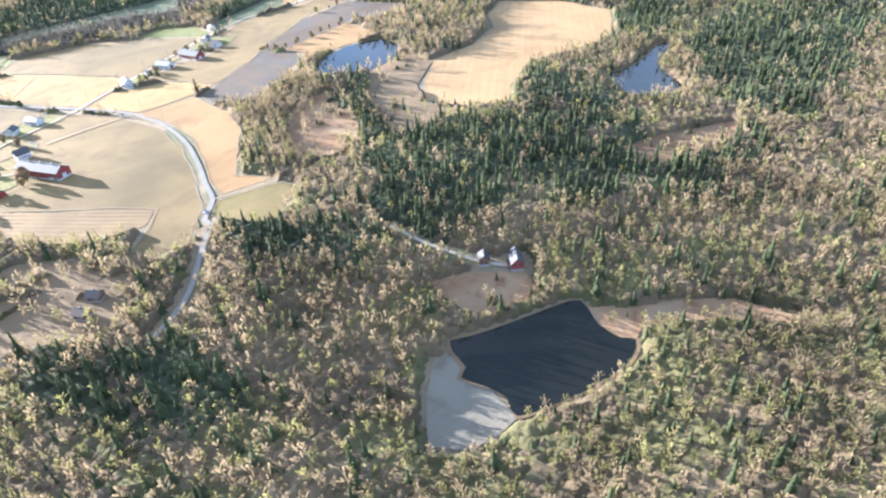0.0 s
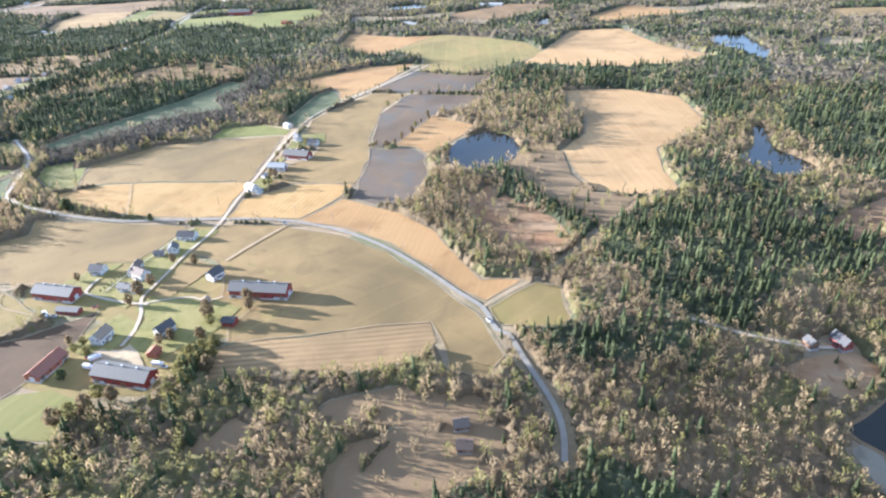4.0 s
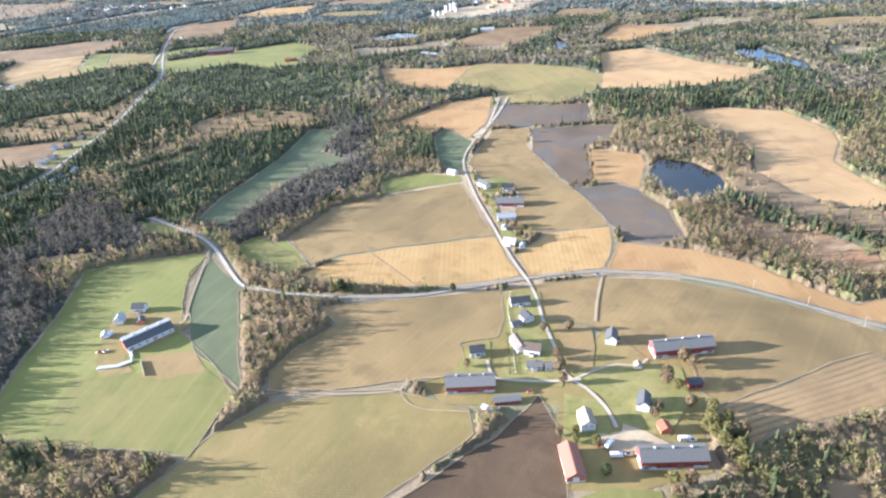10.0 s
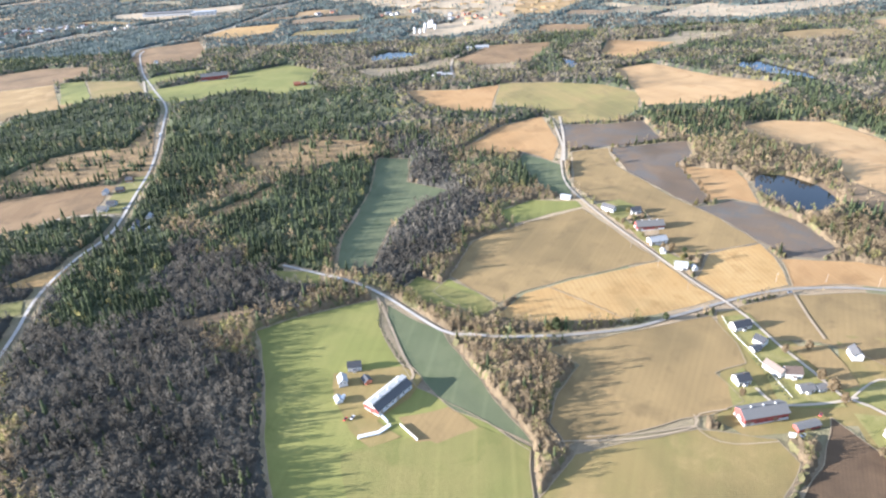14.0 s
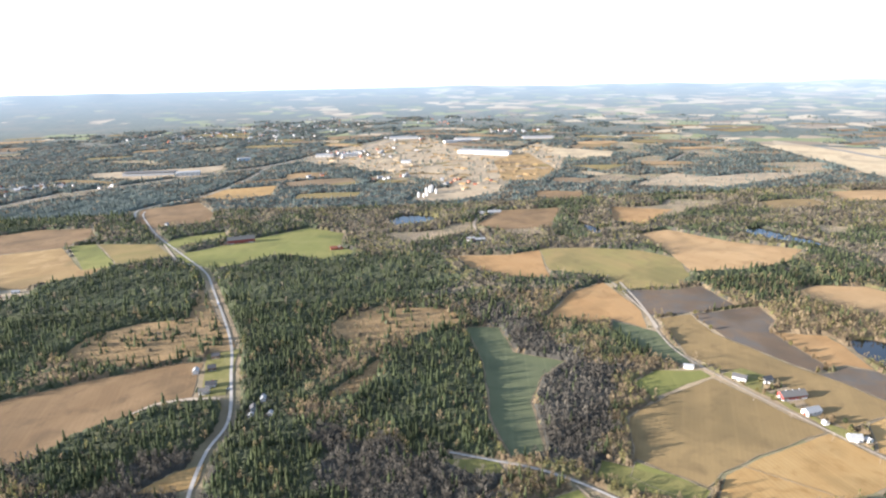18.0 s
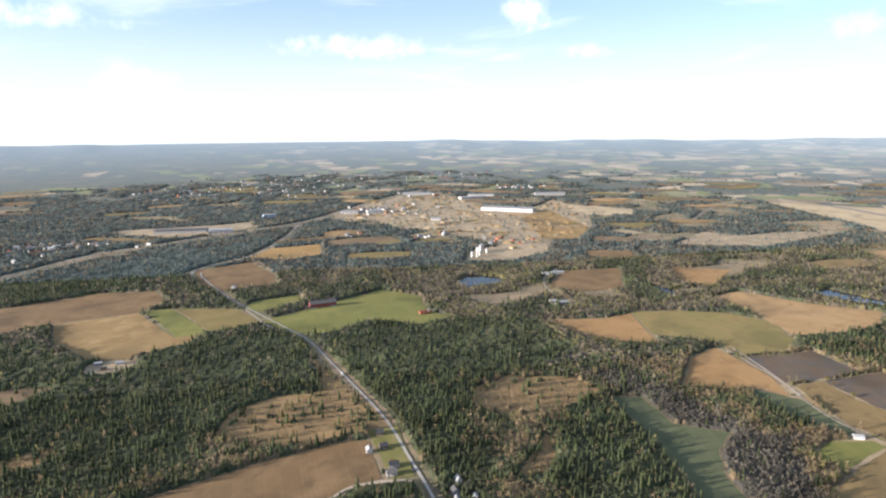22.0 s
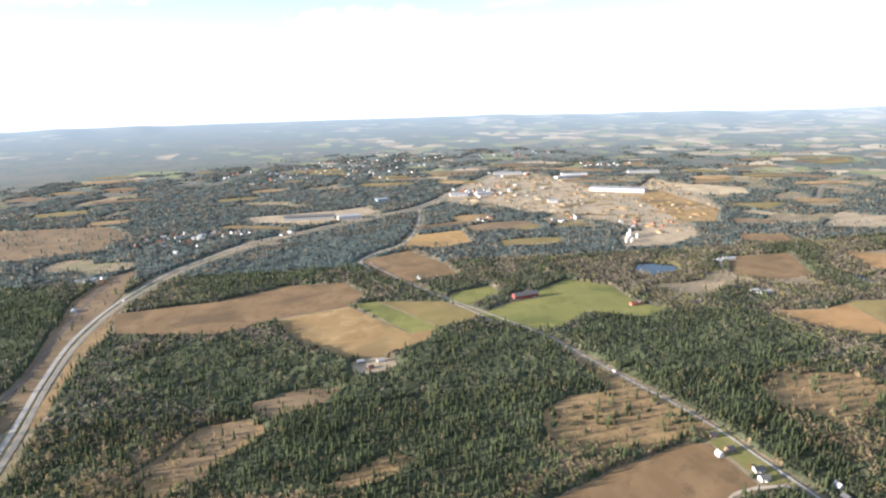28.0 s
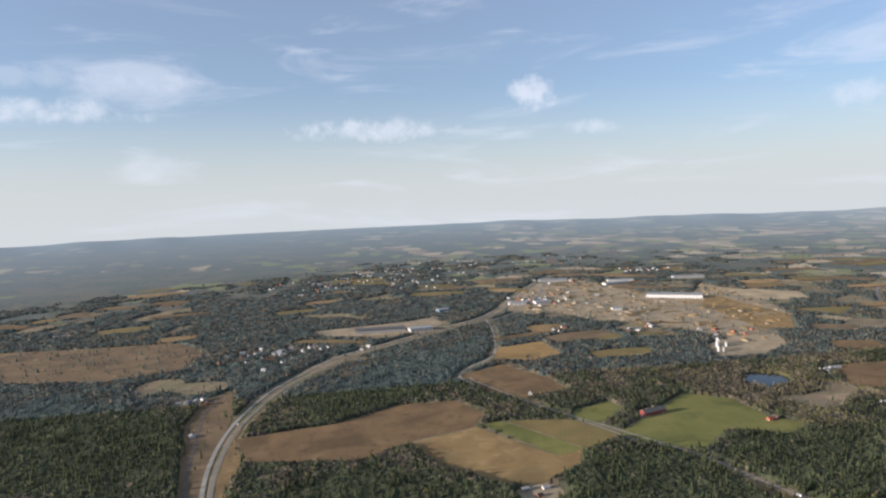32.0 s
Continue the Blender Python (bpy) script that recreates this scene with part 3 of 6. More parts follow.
# ---- plan: outlines in metres ----
FIELDS = {
    "village_ground": ("tan", [(-493, 540), (-434, 571), (-368, 615), (-344, 598), (-382, 502), (-330, 531), (-269, 465), (-293, 440), (-346, 420), (-381, 381), (-427, 392), (-473, 422), (-423, 472), (-490, 516)]),
    "road_field": ("brown", [(-353, 609), (-294, 584), (-246, 546), (-214, 505), (-192, 458), (-177, 423), (-168, 402), (-166, 373), (-166, 350), (-182, 336), (-201, 348), (-200, 376), (-201, 399), (-236, 407), (-271, 408), (-310, 413), (-335, 417), (-335, 437), (-318, 456), (-303, 456), (-343, 475), (-342, 510), (-349, 534), (-372, 559)]),
    "contour_field": ("contour", [(-345, 411), (-329, 416), (-310, 412), (-272, 406), (-237, 406), (-201, 398), (-201, 377), (-215, 368), (-253, 363), (-290, 375), (-324, 384), (-344, 381)]),
    "strip_field": ("orange", [(-279, 592), (-237, 626), (-217, 604), (-190, 572), (-168, 527), (-161, 473), (-152, 443), (-124, 432), (-158, 411), (-171, 432), (-185, 469), (-207, 518), (-239, 560)]),
    "triangle_field": ("tan", [(-158, 405), (-114, 425), (-101, 414), (-110, 375), (-121, 370), (-157, 383)]),
    "wet_field": ("dark", [(-104, 962), (-1, 897), (-49, 857), (-89, 853), (-164, 752), (-189, 760), (-177, 812), (-158, 886)]),
    "frost_hollow_field": ("dark", [(-191, 757), (-171, 742), (-146, 737), (-137, 706), (-148, 647), (-178, 598), (-207, 601), (-226, 623), (-215, 666), (-201, 708)]),
    "pond_field": ("orange", [(-96, 847), (-72, 808), (-57, 783), (-81, 754), (-110, 729), (-133, 710), (-143, 737), (-162, 753)]),
    "long_field": ("brown", [(-153, 990), (-106, 964), (-151, 909), (-186, 795), (-198, 720), (-220, 658), (-275, 684), (-308, 694), (-289, 738), (-261, 754), (-246, 788), (-262, 851), (-245, 902)]),
    "lower_stubble_field": ("straw", [(-315, 666), (-279, 682), (-221, 658), (-238, 632), (-280, 595), (-343, 623), (-333, 661)]),
    "west_field": ("brown", [(-510, 830), (-439, 878), (-365, 869), (-290, 846), (-328, 710), (-422, 744), (-478, 758), (-508, 758)]),
    "west_stubble_field": ("straw", [(-523, 741), (-478, 752), (-423, 740), (-329, 706), (-351, 628), (-414, 648), (-452, 670), (-506, 712)]),
    "hedge_meadow": ("green", [(-544, 818), (-514, 826), (-509, 753), (-538, 752)]),
    "knoll_meadow": ("green", [(-364, 916), (-314, 909), (-278, 868), (-287, 851), (-324, 863), (-379, 880)]),
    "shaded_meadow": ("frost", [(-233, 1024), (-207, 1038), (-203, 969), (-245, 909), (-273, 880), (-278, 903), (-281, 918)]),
    "north_field": ("orange", [(-261, 1125), (-141, 1159), (-60, 1147), (-142, 1027), (-201, 985), (-204, 1046), (-227, 1060)]),
    "furrow_field": ("dark", [(-148, 1004), (-88, 1082), (38, 1010), (-21, 928), (-76, 955)]),
    "hill_meadow": ("yellow", [(40, 1368), (121, 1288), (168, 1207), (163, 1112), (82, 1051), (-1, 1045), (-58, 1098), (-37, 1164), (-70, 1260)]),
    "knoll_field": ("orange", [(-130, 1473), (-40, 1382), (28, 1360), (-105, 1235), (-144, 1293), (-161, 1370)]),
    "east_field": ("pale", [(108, 884), (181, 864), (233, 802), (213, 713), (173, 675), (106, 637), (77, 578), (70, 529), (27, 536), (-2, 557), (-3, 604), (11, 668), (56, 706), (83, 762), (86, 826)]),
    "far_east_field": ("pale", [(290, 1276), (383, 1246), (371, 1090), (400, 956), (289, 947), (171, 1000), (103, 1052), (177, 1134)]),
    "red_bog": ("bog", [(-122, 588), (-95, 605), (-82, 565), (-62, 520), (-62, 482), (-84, 458), (-112, 470), (-122, 500), (-130, 545)]),
    "dry_bog": ("bog", [(-39, 602), (-26, 554), (1, 524), (35, 526), (-33, 488), (-46, 541)]),
    "house_field": ("brown", [(-526, 676), (-380, 616), (-401, 578), (-419, 558), (-448, 568), (-461, 537), (-489, 544), (-593, 590), (-585, 614), (-557, 632), (-522, 643)]),
    "ploughed_field": ("soil", [(-428, 487), (-475, 471), (-574, 457), (-654, 437), (-617, 346), (-524, 366), (-463, 411), (-439, 445)]),
    "south_field": ("tan", [(-720, 523), (-636, 570), (-594, 582), (-510, 542), (-477, 501), (-486, 481), (-554, 465), (-613, 448), (-685, 427)]),
    "barn_meadow": ("meadow", [(-465, 407), (-439, 403), (-416, 386), (-430, 357), (-494, 384)]),
    "farm_meadow": ("green", [(-706, 871), (-656, 862), (-592, 842), (-616, 800), (-630, 751), (-639, 709), (-625, 669), (-614, 605), (-653, 560), (-782, 660), (-759, 733), (-725, 808)]),
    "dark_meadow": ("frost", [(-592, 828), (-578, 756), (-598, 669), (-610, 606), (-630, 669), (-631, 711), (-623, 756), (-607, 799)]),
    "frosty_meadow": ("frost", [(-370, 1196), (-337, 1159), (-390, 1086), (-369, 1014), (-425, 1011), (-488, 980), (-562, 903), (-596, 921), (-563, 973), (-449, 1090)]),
    "felled_clearing": ("clearing", [(-492, 1366), (-404, 1340), (-338, 1273), (-351, 1222), (-442, 1225), (-504, 1233), (-521, 1314)]),
    "roadside_felling": ("clearing", [(-804, 1564), (-730, 1546), (-646, 1530), (-649, 1432), (-686, 1362), (-716, 1392), (-754, 1432), (-833, 1438), (-843, 1524)]),
    "hamlet_field": ("brown_red", [(-1067, 1448), (-968, 1442), (-854, 1416), (-737, 1375), (-721, 1354), (-769, 1277), (-804, 1290), (-898, 1288), (-941, 1269), (-1078, 1321)]),
    "wood_glade": ("clearing", [(-657, 1163), (-544, 1198), (-547, 1178), (-584, 1155), (-634, 1139)]),
    "ochre_field": ("bright_brown", [(-833, 2216), (-680, 2170), (-703, 1949), (-630, 1937), (-704, 1900), (-824, 1904), (-860, 1952), (-869, 2098)]),
    "strip_meadow": ("green", [(-665, 2175), (-614, 2151), (-644, 1926), (-699, 1945)]),
    "corner_field": ("tan", [(-610, 2146), (-520, 2040), (-536, 1907), (-640, 1922)]),
    "broad_field": ("brown_red", [(-1050, 2535), (-859, 2436), (-679, 2420), (-572, 2330), (-596, 2221), (-683, 2174), (-827, 2224), (-957, 2234), (-1098, 2396)]),
    "bend_field": ("brown_red", [(-394, 2474), (-233, 2452), (-278, 2261), (-334, 2160), (-467, 2212), (-473, 2309)]),
    "barn_field": ("green", [(-528, 1912), (-320, 1921), (-186, 1921), (-152, 1819), (-234, 1717), (-243, 1641), (-324, 1645), (-376, 1754), (-487, 1745), (-539, 1805)]),
    "yard_meadow": ("green", [(-460, 2062), (-354, 2037), (-370, 1989), (-509, 1970), (-511, 2030)]),
    "slip_road_field": ("straw", [(-107, 2594), (78, 2528), (-32, 2376), (-153, 2409), (-209, 2522)]),
    "village_field": ("brown_red", [(296, 1701), (426, 1590), (220, 1471), (113, 1555), (132, 1634)]),
    "valley_field": ("orange", [(518, 1482), (600, 1339), (385, 1315), (364, 1381)]),
    "gravel_works": ("sand", [(473, 2977), (843, 3213), (1261, 3363), (1526, 3322), (1375, 3006), (1281, 2793), (1344, 2520), (1718, 2627), (1523, 2431), (1309, 2194), (991, 1992), (720, 2001), (480, 1865), (316, 1921), (462, 2057), (502, 2227), (526, 2434), (472, 2553), (586, 2816), (456, 2832)]),
    "sand_lot": ("grass", [(1499, 2435), (1594, 2321), (1595, 2123), (1421, 2034), (1287, 2173), (1332, 2267)]),
    "gravel_pit": ("sand", [(838, 1610), (1190, 1638), (1183, 1499), (1353, 1423), (1533, 1229), (1321, 1281), (1005, 1372)]),
    "silo_yard": ("sand", [(212, 1981), (328, 2063), (427, 2057), (443, 1946), (541, 1980), (505, 1879), (328, 1890)]),
    "runway_grass": ("grass", [(2822, 2097), (2507, 1578), (2423, 1033), (1353, 889), (1707, 1197), (2181, 1660)]),
    "airport_field": ("pale", [(1141, 1115), (1398, 895), (1150, 861), (1006, 1038)]),
    "dark_hill_field": ("dark", [(-71, 1095), (22, 1004), (-29, 944), (-112, 973), (-145, 1013)]),
    "marsh_edge": ("reed", [(-11, 238), (0, 241), (5, 232), (3, 224), (17, 216), (28, 197), (16, 186), (1, 179), (-13, 182), (-16, 216)]),
    "reed_bed": ("bog", [(77, 268), (98, 264), (127, 266), (156, 261), (184, 243), (176, 239), (145, 248), (103, 250), (96, 241), (89, 242), (80, 252)]),
    "pasture_slope": ("bog", [(-10, 296), (14, 303), (48, 299), (54, 280), (17, 267), (2, 277)]),
    "sandy_glade": ("bog", [(145, 434), (174, 451), (244, 466), (236, 439), (181, 419), (170, 401), (142, 401)]),
    "wet_meadow": ("heath", [(-274, 344), (-230, 344), (-207, 327), (-220, 308), (-257, 319), (-289, 327)]),
    "wet_hollow": ("heath", [(-355, 327), (-346, 338), (-327, 344), (-316, 329), (-328, 317)]),
    "reed_meadow": ("heath", [(-284, 290), (-273, 306), (-247, 310), (-219, 315), (-194, 325), (-186, 314), (-202, 292), (-186, 270), (-212, 268), (-239, 260), (-262, 255), (-284, 268)]),
    "cabin_clearing": ("heath", [(-258, 301), (-221, 307), (-182, 297), (-188, 279), (-208, 272), (-243, 282)]),
    "west_felling": ("clearing", [(-1285, 1810), (-1242, 1853), (-1156, 1905), (-1092, 1877), (-1090, 1819), (-1148, 1808), (-1218, 1808), (-1258, 1780)]),
    "glade": ("clearing", [(-1122, 1665), (-1007, 1650), (-999, 1616), (-1059, 1613), (-1110, 1636)]),
    "verge_green": ("meadow", [(-650, 970), (-611, 929), (-620, 907), (-644, 925)]),
    "motorway_verge": ("clearing", [(-1312, 2082), (-1244, 2211), (-1174, 2330), (-1103, 2411), (-1050, 2535), (-969, 2628), (-1031, 2579), (-1149, 2420), (-1245, 2243), (-1326, 2097)]),
    "lane_lawn": ("lawn", [(-446, 558), (-425, 557), (-445, 529), (-449, 521), (-473, 537)]),
    "house_lawn": ("lawn", [(-374, 608), (-352, 598), (-369, 563), (-385, 537), (-397, 501), (-412, 485), (-446, 515), (-417, 543), (-401, 576)]),
    "farm_lawn": ("lawn", [(-394, 495), (-348, 474), (-327, 456), (-341, 437), (-380, 413), (-402, 433), (-393, 465), (-404, 480)]),
    "yard_lawn": ("lawn", [(-413, 479), (-397, 461), (-417, 425), (-443, 443)]),
    "row_lawn": ("lawn", [(-271, 845), (-237, 831), (-241, 799), (-275, 795), (-308, 715), (-305, 680), (-331, 680), (-295, 767)]),
    "lower_meadow": ("meadow", [(-674, 669), (-633, 672), (-614, 605), (-653, 560), (-745, 631), (-721, 688), (-703, 684)]),
    "manure_patch": ("brown", [(-668, 690), (-631, 676), (-628, 644), (-659, 652), (-672, 662)]),
    "garden_plot": ("brown", [(-371, 546), (-348, 528), (-381, 488), (-396, 496)]),
    "farm_yard": ("tan", [(-702, 705), (-693, 752), (-682, 769), (-631, 738), (-629, 717), (-649, 703), (-681, 699), (-677, 673), (-701, 681)]),
    "works_north": ("sand", [(-282, 3356), (59, 3187), (200, 3176), (126, 3032), (-50, 2973), (-314, 3214)]),
    "works_field": ("bright_brown", [(1351, 2445), (982, 1999), (729, 1911), (663, 1999), (1025, 2358)]),
    "ridge_straw": ("straw", [(2599, 2895), (2674, 2631), (2341, 2617)]),
    "dune_field": ("tan", [(1102, 2031), (1288, 1844), (1064, 1846)]),
    "moor": ("heath", [(-1214, 4079), (-692, 3613), (-699, 3395), (-862, 3218), (-1064, 3284), (-1292, 3559)]),
    "junk_yard": ("sand", [(-864, 1924), (-829, 1918), (-803, 1880), (-821, 1855), (-853, 1857), (-882, 1868), (-886, 1893)]),
    "road_strip_felling": ("clearing", [(-572, 1694), (-598, 1609), (-663, 1376), (-692, 1335), (-707, 1368), (-741, 1391), (-786, 1404), (-838, 1466), (-848, 1520), (-787, 1569), (-721, 1567), (-666, 1527), (-616, 1610)]),
    "ridge_felling": ("clearing", [(-502, 1367), (-413, 1357), (-354, 1285), (-358, 1215), (-439, 1222), (-520, 1247), (-536, 1203), (-540, 1262), (-545, 1315)]),
    "wood_opening": ("heath", [(-1077, 1919), (-992, 1908), (-940, 1857), (-992, 1833), (-1072, 1850)]),
    "burnt_opening": ("heath", [(-1274, 1852), (-1221, 1874), (-1154, 1894), (-1102, 1876), (-1102, 1832), (-1162, 1818), (-1214, 1782)]),
    "brook_meadow": ("meadow", [(-536, 852), (-524, 816), (-509, 758), (-535, 754), (-559, 805), (-562, 842)]),
    "creek_heath": ("heath", [(-759, 935), (-720, 922), (-674, 898), (-637, 891), (-612, 893), (-658, 900), (-699, 900), (-755, 907)]),
    "hamlet_lawn": ("lawn", [(-706, 1374), (-666, 1361), (-706, 1297), (-740, 1250), (-762, 1269), (-732, 1325)]),
    "lower_lawn": ("lawn", [(-913, 1104), (-873, 1084), (-877, 1057), (-905, 1064), (-926, 1086)]),
    "roadside_straw": ("straw", [(-887, 1131), (-848, 1138), (-820, 1131), (-844, 1100), (-869, 1113)]),
    "paved_yard": ("sand", [(-412, 435), (-402, 431), (-402, 426), (-387, 410), (-394, 409), (-415, 421)]),
    "pond_heath": ("heath", [(-23, 694), (9, 663), (-10, 600), (-8, 554), (22, 529), (-26, 490), (-37, 531), (-57, 566), (-58, 623), (-56, 657)]),
    "rail_yard": ("heath", [(-1365, 2111), (-1273, 2318), (-1086, 2703), (-976, 2837), (-866, 2887), (-994, 2657), (-1148, 2453), (-1264, 2258), (-1344, 2111)]),
    "barn_yard": ("sand", [(-400, 435), (-392, 424), (-386, 408), (-406, 413), (-420, 422), (-426, 435), (-419, 439), (-408, 428)]),
}
PONDS = {
    "near_pond": [(-1, 251), (16, 255), (39, 263), (69, 273), (76, 269), (80, 254), (89, 243), (96, 241), (90, 228), (70, 214), (48, 204), (27, 198), (24, 210), (15, 218), (3, 225), (6, 232), (0, 243)],
    "round_pond": [(-91, 738), (-54, 754), (-30, 730), (-35, 683), (-61, 651), (-92, 647), (-115, 665), (-110, 704)],
    "bog_lake": [(176, 591), (209, 613), (248, 664), (257, 660), (228, 607), (231, 550), (207, 534), (182, 538), (174, 563)],
    "hill_lake": [(456, 1029), (524, 1061), (504, 969), (444, 911), (447, 967)],
    "quarry_pond": [(12, 1842), (88, 1862), (130, 1794), (84, 1755), (-7, 1782)],
    "field_pool": [(305, 1446), (305, 1419), (267, 1350), (239, 1357)],
    "long_lake": [(504, 1114), (538, 1087), (508, 1005), (450, 1024), (463, 1082)],
}
ROADS = {
    "main_road": (3.6, [(-161, 265), (-154, 283), (-151, 301), (-152, 322), (-154, 349), (-155, 371), (-161, 378), (-162, 405), (-173, 429), (-188, 465), (-211, 511), (-242, 553), (-282, 588), (-318, 608), (-349, 619), (-396, 633), (-449, 649), (-507, 683)]),
    "village_road": (2.8, [(-349, 619), (-339, 659), (-315, 735), (-290, 814), (-252, 906), (-203, 965), (-149, 1014), (-84, 1092), (-54, 1130)]),
    "farm_road": (2.6, [(-349, 619), (-360, 588), (-376, 556), (-390, 520), (-401, 494), (-398, 475), (-399, 453), (-405, 436)]),
    "barn_lane": (2.4, [(-395, 484), (-416, 495), (-439, 512), (-446, 521), (-440, 538)]),
    "field_track": (2.2, [(-290, 586), (-319, 558), (-342, 533)]),
    "bog_track": (1.6, [(-161, 406), (-146, 415), (-130, 423), (-112, 430)]),
    "lake_lane": (2.6, [(-33, 352), (-12, 332), (9, 318), (25, 309), (42, 304)]),
    "west_road": (3.4, [(-509, 686), (-540, 711), (-561, 735), (-577, 758), (-584, 846), (-595, 891), (-612, 926), (-634, 971)]),
    "silo_lane": (2.2, [(-590, 847), (-603, 808), (-622, 755), (-632, 723), (-643, 718)]),
    "forest_road": (3.8, [(-922, 941), (-912, 970), (-886, 1022), (-866, 1069), (-844, 1106), (-808, 1152), (-763, 1195), (-710, 1294), (-655, 1407), (-573, 1634), (-535, 1752), (-513, 1920), (-484, 2123), (-431, 2358), (-400, 2435)]),
    "upper_road": (6, [(-448, 2377), (-408, 2464), (-322, 2507), (-165, 2540), (74, 2731), (274, 2932)]),
    "motorway": (6.8, [(-1513, 1765), (-1446, 1906), (-1348, 2084), (-1261, 2261), (-1160, 2433), (-1026, 2602), (-860, 2747), (-689, 2850), (-483, 2930), (-285, 2952), (-22, 2970), (269, 2981), (554, 3076), (965, 3280), (1495, 3493)]),
    "motorway_east": (6.8, [(-1505, 1757), (-1437, 1896), (-1338, 2072), (-1252, 2251), (-1152, 2415), (-1021, 2579), (-856, 2719), (-688, 2820), (-491, 2892), (-292, 2918), (-45, 2931), (259, 2952), (528, 3033), (928, 3227), (1461, 3446)]),
    "railway": (5, [(-1403, 2145), (-1283, 2286), (-1200, 2437), (-1101, 2605), (-1014, 2747), (-914, 2851)]),
    "yard_drive": (4, [(-507, 2025), (-532, 1917), (-542, 1855), (-524, 1788)]),
    "knoll_road": (4, [(-39, 1125), (-112, 1047), (-189, 973)]),
    "mill_road": (4, [(320, 1730), (181, 1680), (96, 1607), (2, 1475)]),
    "field_path": (1.1, [(-593, 596), (-553, 565), (-510, 544), (-500, 552)]),
    "hamlet_lane": (3.5, [(-837, 1289), (-804, 1290), (-771, 1271), (-748, 1247)]),
    "shore_track": (4, [(-810, 1291), (-783, 1278), (-751, 1252)]),
    "airport_road": (12, [(1383, 1764), (1860, 1853), (2331, 1848)]),
    "runway": (40, [(2671, 1883), (2313, 1450), (1921, 965)]),
    "house_field_track": (0.9, [(-477, 539), (-496, 549), (-508, 545), (-511, 532), (-503, 517), (-478, 499)]),
    "stubble_track": (0.8, [(-576, 587), (-544, 564), (-510, 545)]),
    "cross_track": (0.9, [(-452, 749), (-446, 704), (-441, 662)]),
    "yard_lane": (1.6, [(-404, 487), (-380, 486), (-364, 483), (-352, 474), (-341, 476)]),
    "creek_path": (1.0, [(-99, 439), (-56, 466), (-23, 494), (26, 522)]),
    "east_slip": (14, [(135, 2923), (368, 2920), (745, 3029), (1589, 3525)]),
}
SPRUCE_ZONES = {
    "west_spruces": [(-888, 1846), (-691, 1902), (-536, 1793), (-584, 1651), (-701, 1615), (-790, 1608), (-846, 1552), (-903, 1471), (-959, 1489)],
    "road_spruces": [(-514, 1718), (-281, 1645), (-149, 1506), (-235, 1337), (-336, 1326), (-465, 1397), (-617, 1268), (-771, 1098), (-798, 1126), (-702, 1285), (-621, 1434)],
    "plantation": [(-435, 1232), (-371, 1185), (-473, 1065), (-609, 933), (-656, 981), (-650, 1116), (-671, 1173), (-528, 1185)],
    "knoll_spruces": [(-258, 1039), (-213, 1017), (-240, 905), (-280, 919), (-322, 970)],
    "ridge_spruces": [(52, 1075), (195, 1026), (286, 968), (305, 876), (240, 816), (119, 900), (47, 863), (20, 910)],
    "lake_spruces": [(403, 982), (499, 967), (335, 788), (267, 696), (210, 703), (242, 786)],
    "bank_spruces": [(89, 607), (147, 585), (158, 514), (116, 503), (83, 546)],
    "east_spruces": [(-17, 478), (62, 505), (151, 495), (177, 391), (266, 451), (173, 350), (68, 371), (-12, 340), (-38, 372)],
    "big_wood": [(-1135, 2241), (-958, 2202), (-878, 1944), (-812, 1868), (-676, 1919), (-547, 1768), (-657, 1554), (-809, 1537), (-986, 1478), (-1240, 1760), (-1086, 1826), (-1154, 2005)],
    "shadow_wood": [(-223, 256), (-170, 258), (-150, 233), (-176, 207), (-202, 223)],
    "south_wood": [(-512, 1727), (-384, 1729), (-304, 1583), (-255, 1388), (-383, 1351), (-583, 1413), (-615, 1538)],
    "motorway_wood": [(-820, 2661), (-430, 2748), (10, 2732), (-356, 2448), (-679, 2420), (-884, 2467)],
    "left_wood": [(-1336, 3204), (-1176, 3222), (-1089, 2684), (-1268, 2378), (-1458, 2613)],
    "near_spruces": [(-196, 239), (-175, 255), (-130, 245), (-103, 224), (-105, 201), (-195, 218)],
    "young_spruces": [(-138, 354), (-91, 371), (-41, 355), (-43, 324), (-92, 327), (-140, 329)],
    "centre_spruces": [(-29, 486), (41, 503), (122, 510), (168, 451), (127, 422), (59, 425), (6, 404), (6, 336), (-31, 338), (-46, 380), (-53, 420)],
    "hill_spruces": [(326, 728), (546, 738), (291, 434), (255, 504), (257, 599)],
    "knoll_wood": [(-944, 1290), (-888, 1320), (-790, 1293), (-778, 1250), (-817, 1197), (-883, 1206), (-950, 1216)],
    "crossing_spruces": [(-794, 1150), (-746, 1181), (-698, 1164), (-703, 1103), (-780, 1006), (-844, 1071)],
    "roadside_spruces": [(-800, 1161), (-762, 1177), (-707, 1176), (-692, 1123), (-732, 1063), (-774, 962), (-815, 971), (-860, 1017), (-837, 1086)],
    "lower_spruces": [(-931, 1302), (-867, 1290), (-771, 1252), (-812, 1177), (-852, 1179), (-909, 1161), (-957, 1151)],
    "bog_pines": [(-95, 640), (-62, 645), (-38, 560), (-40, 490), (-68, 455), (-66, 520), (-86, 570)],
}
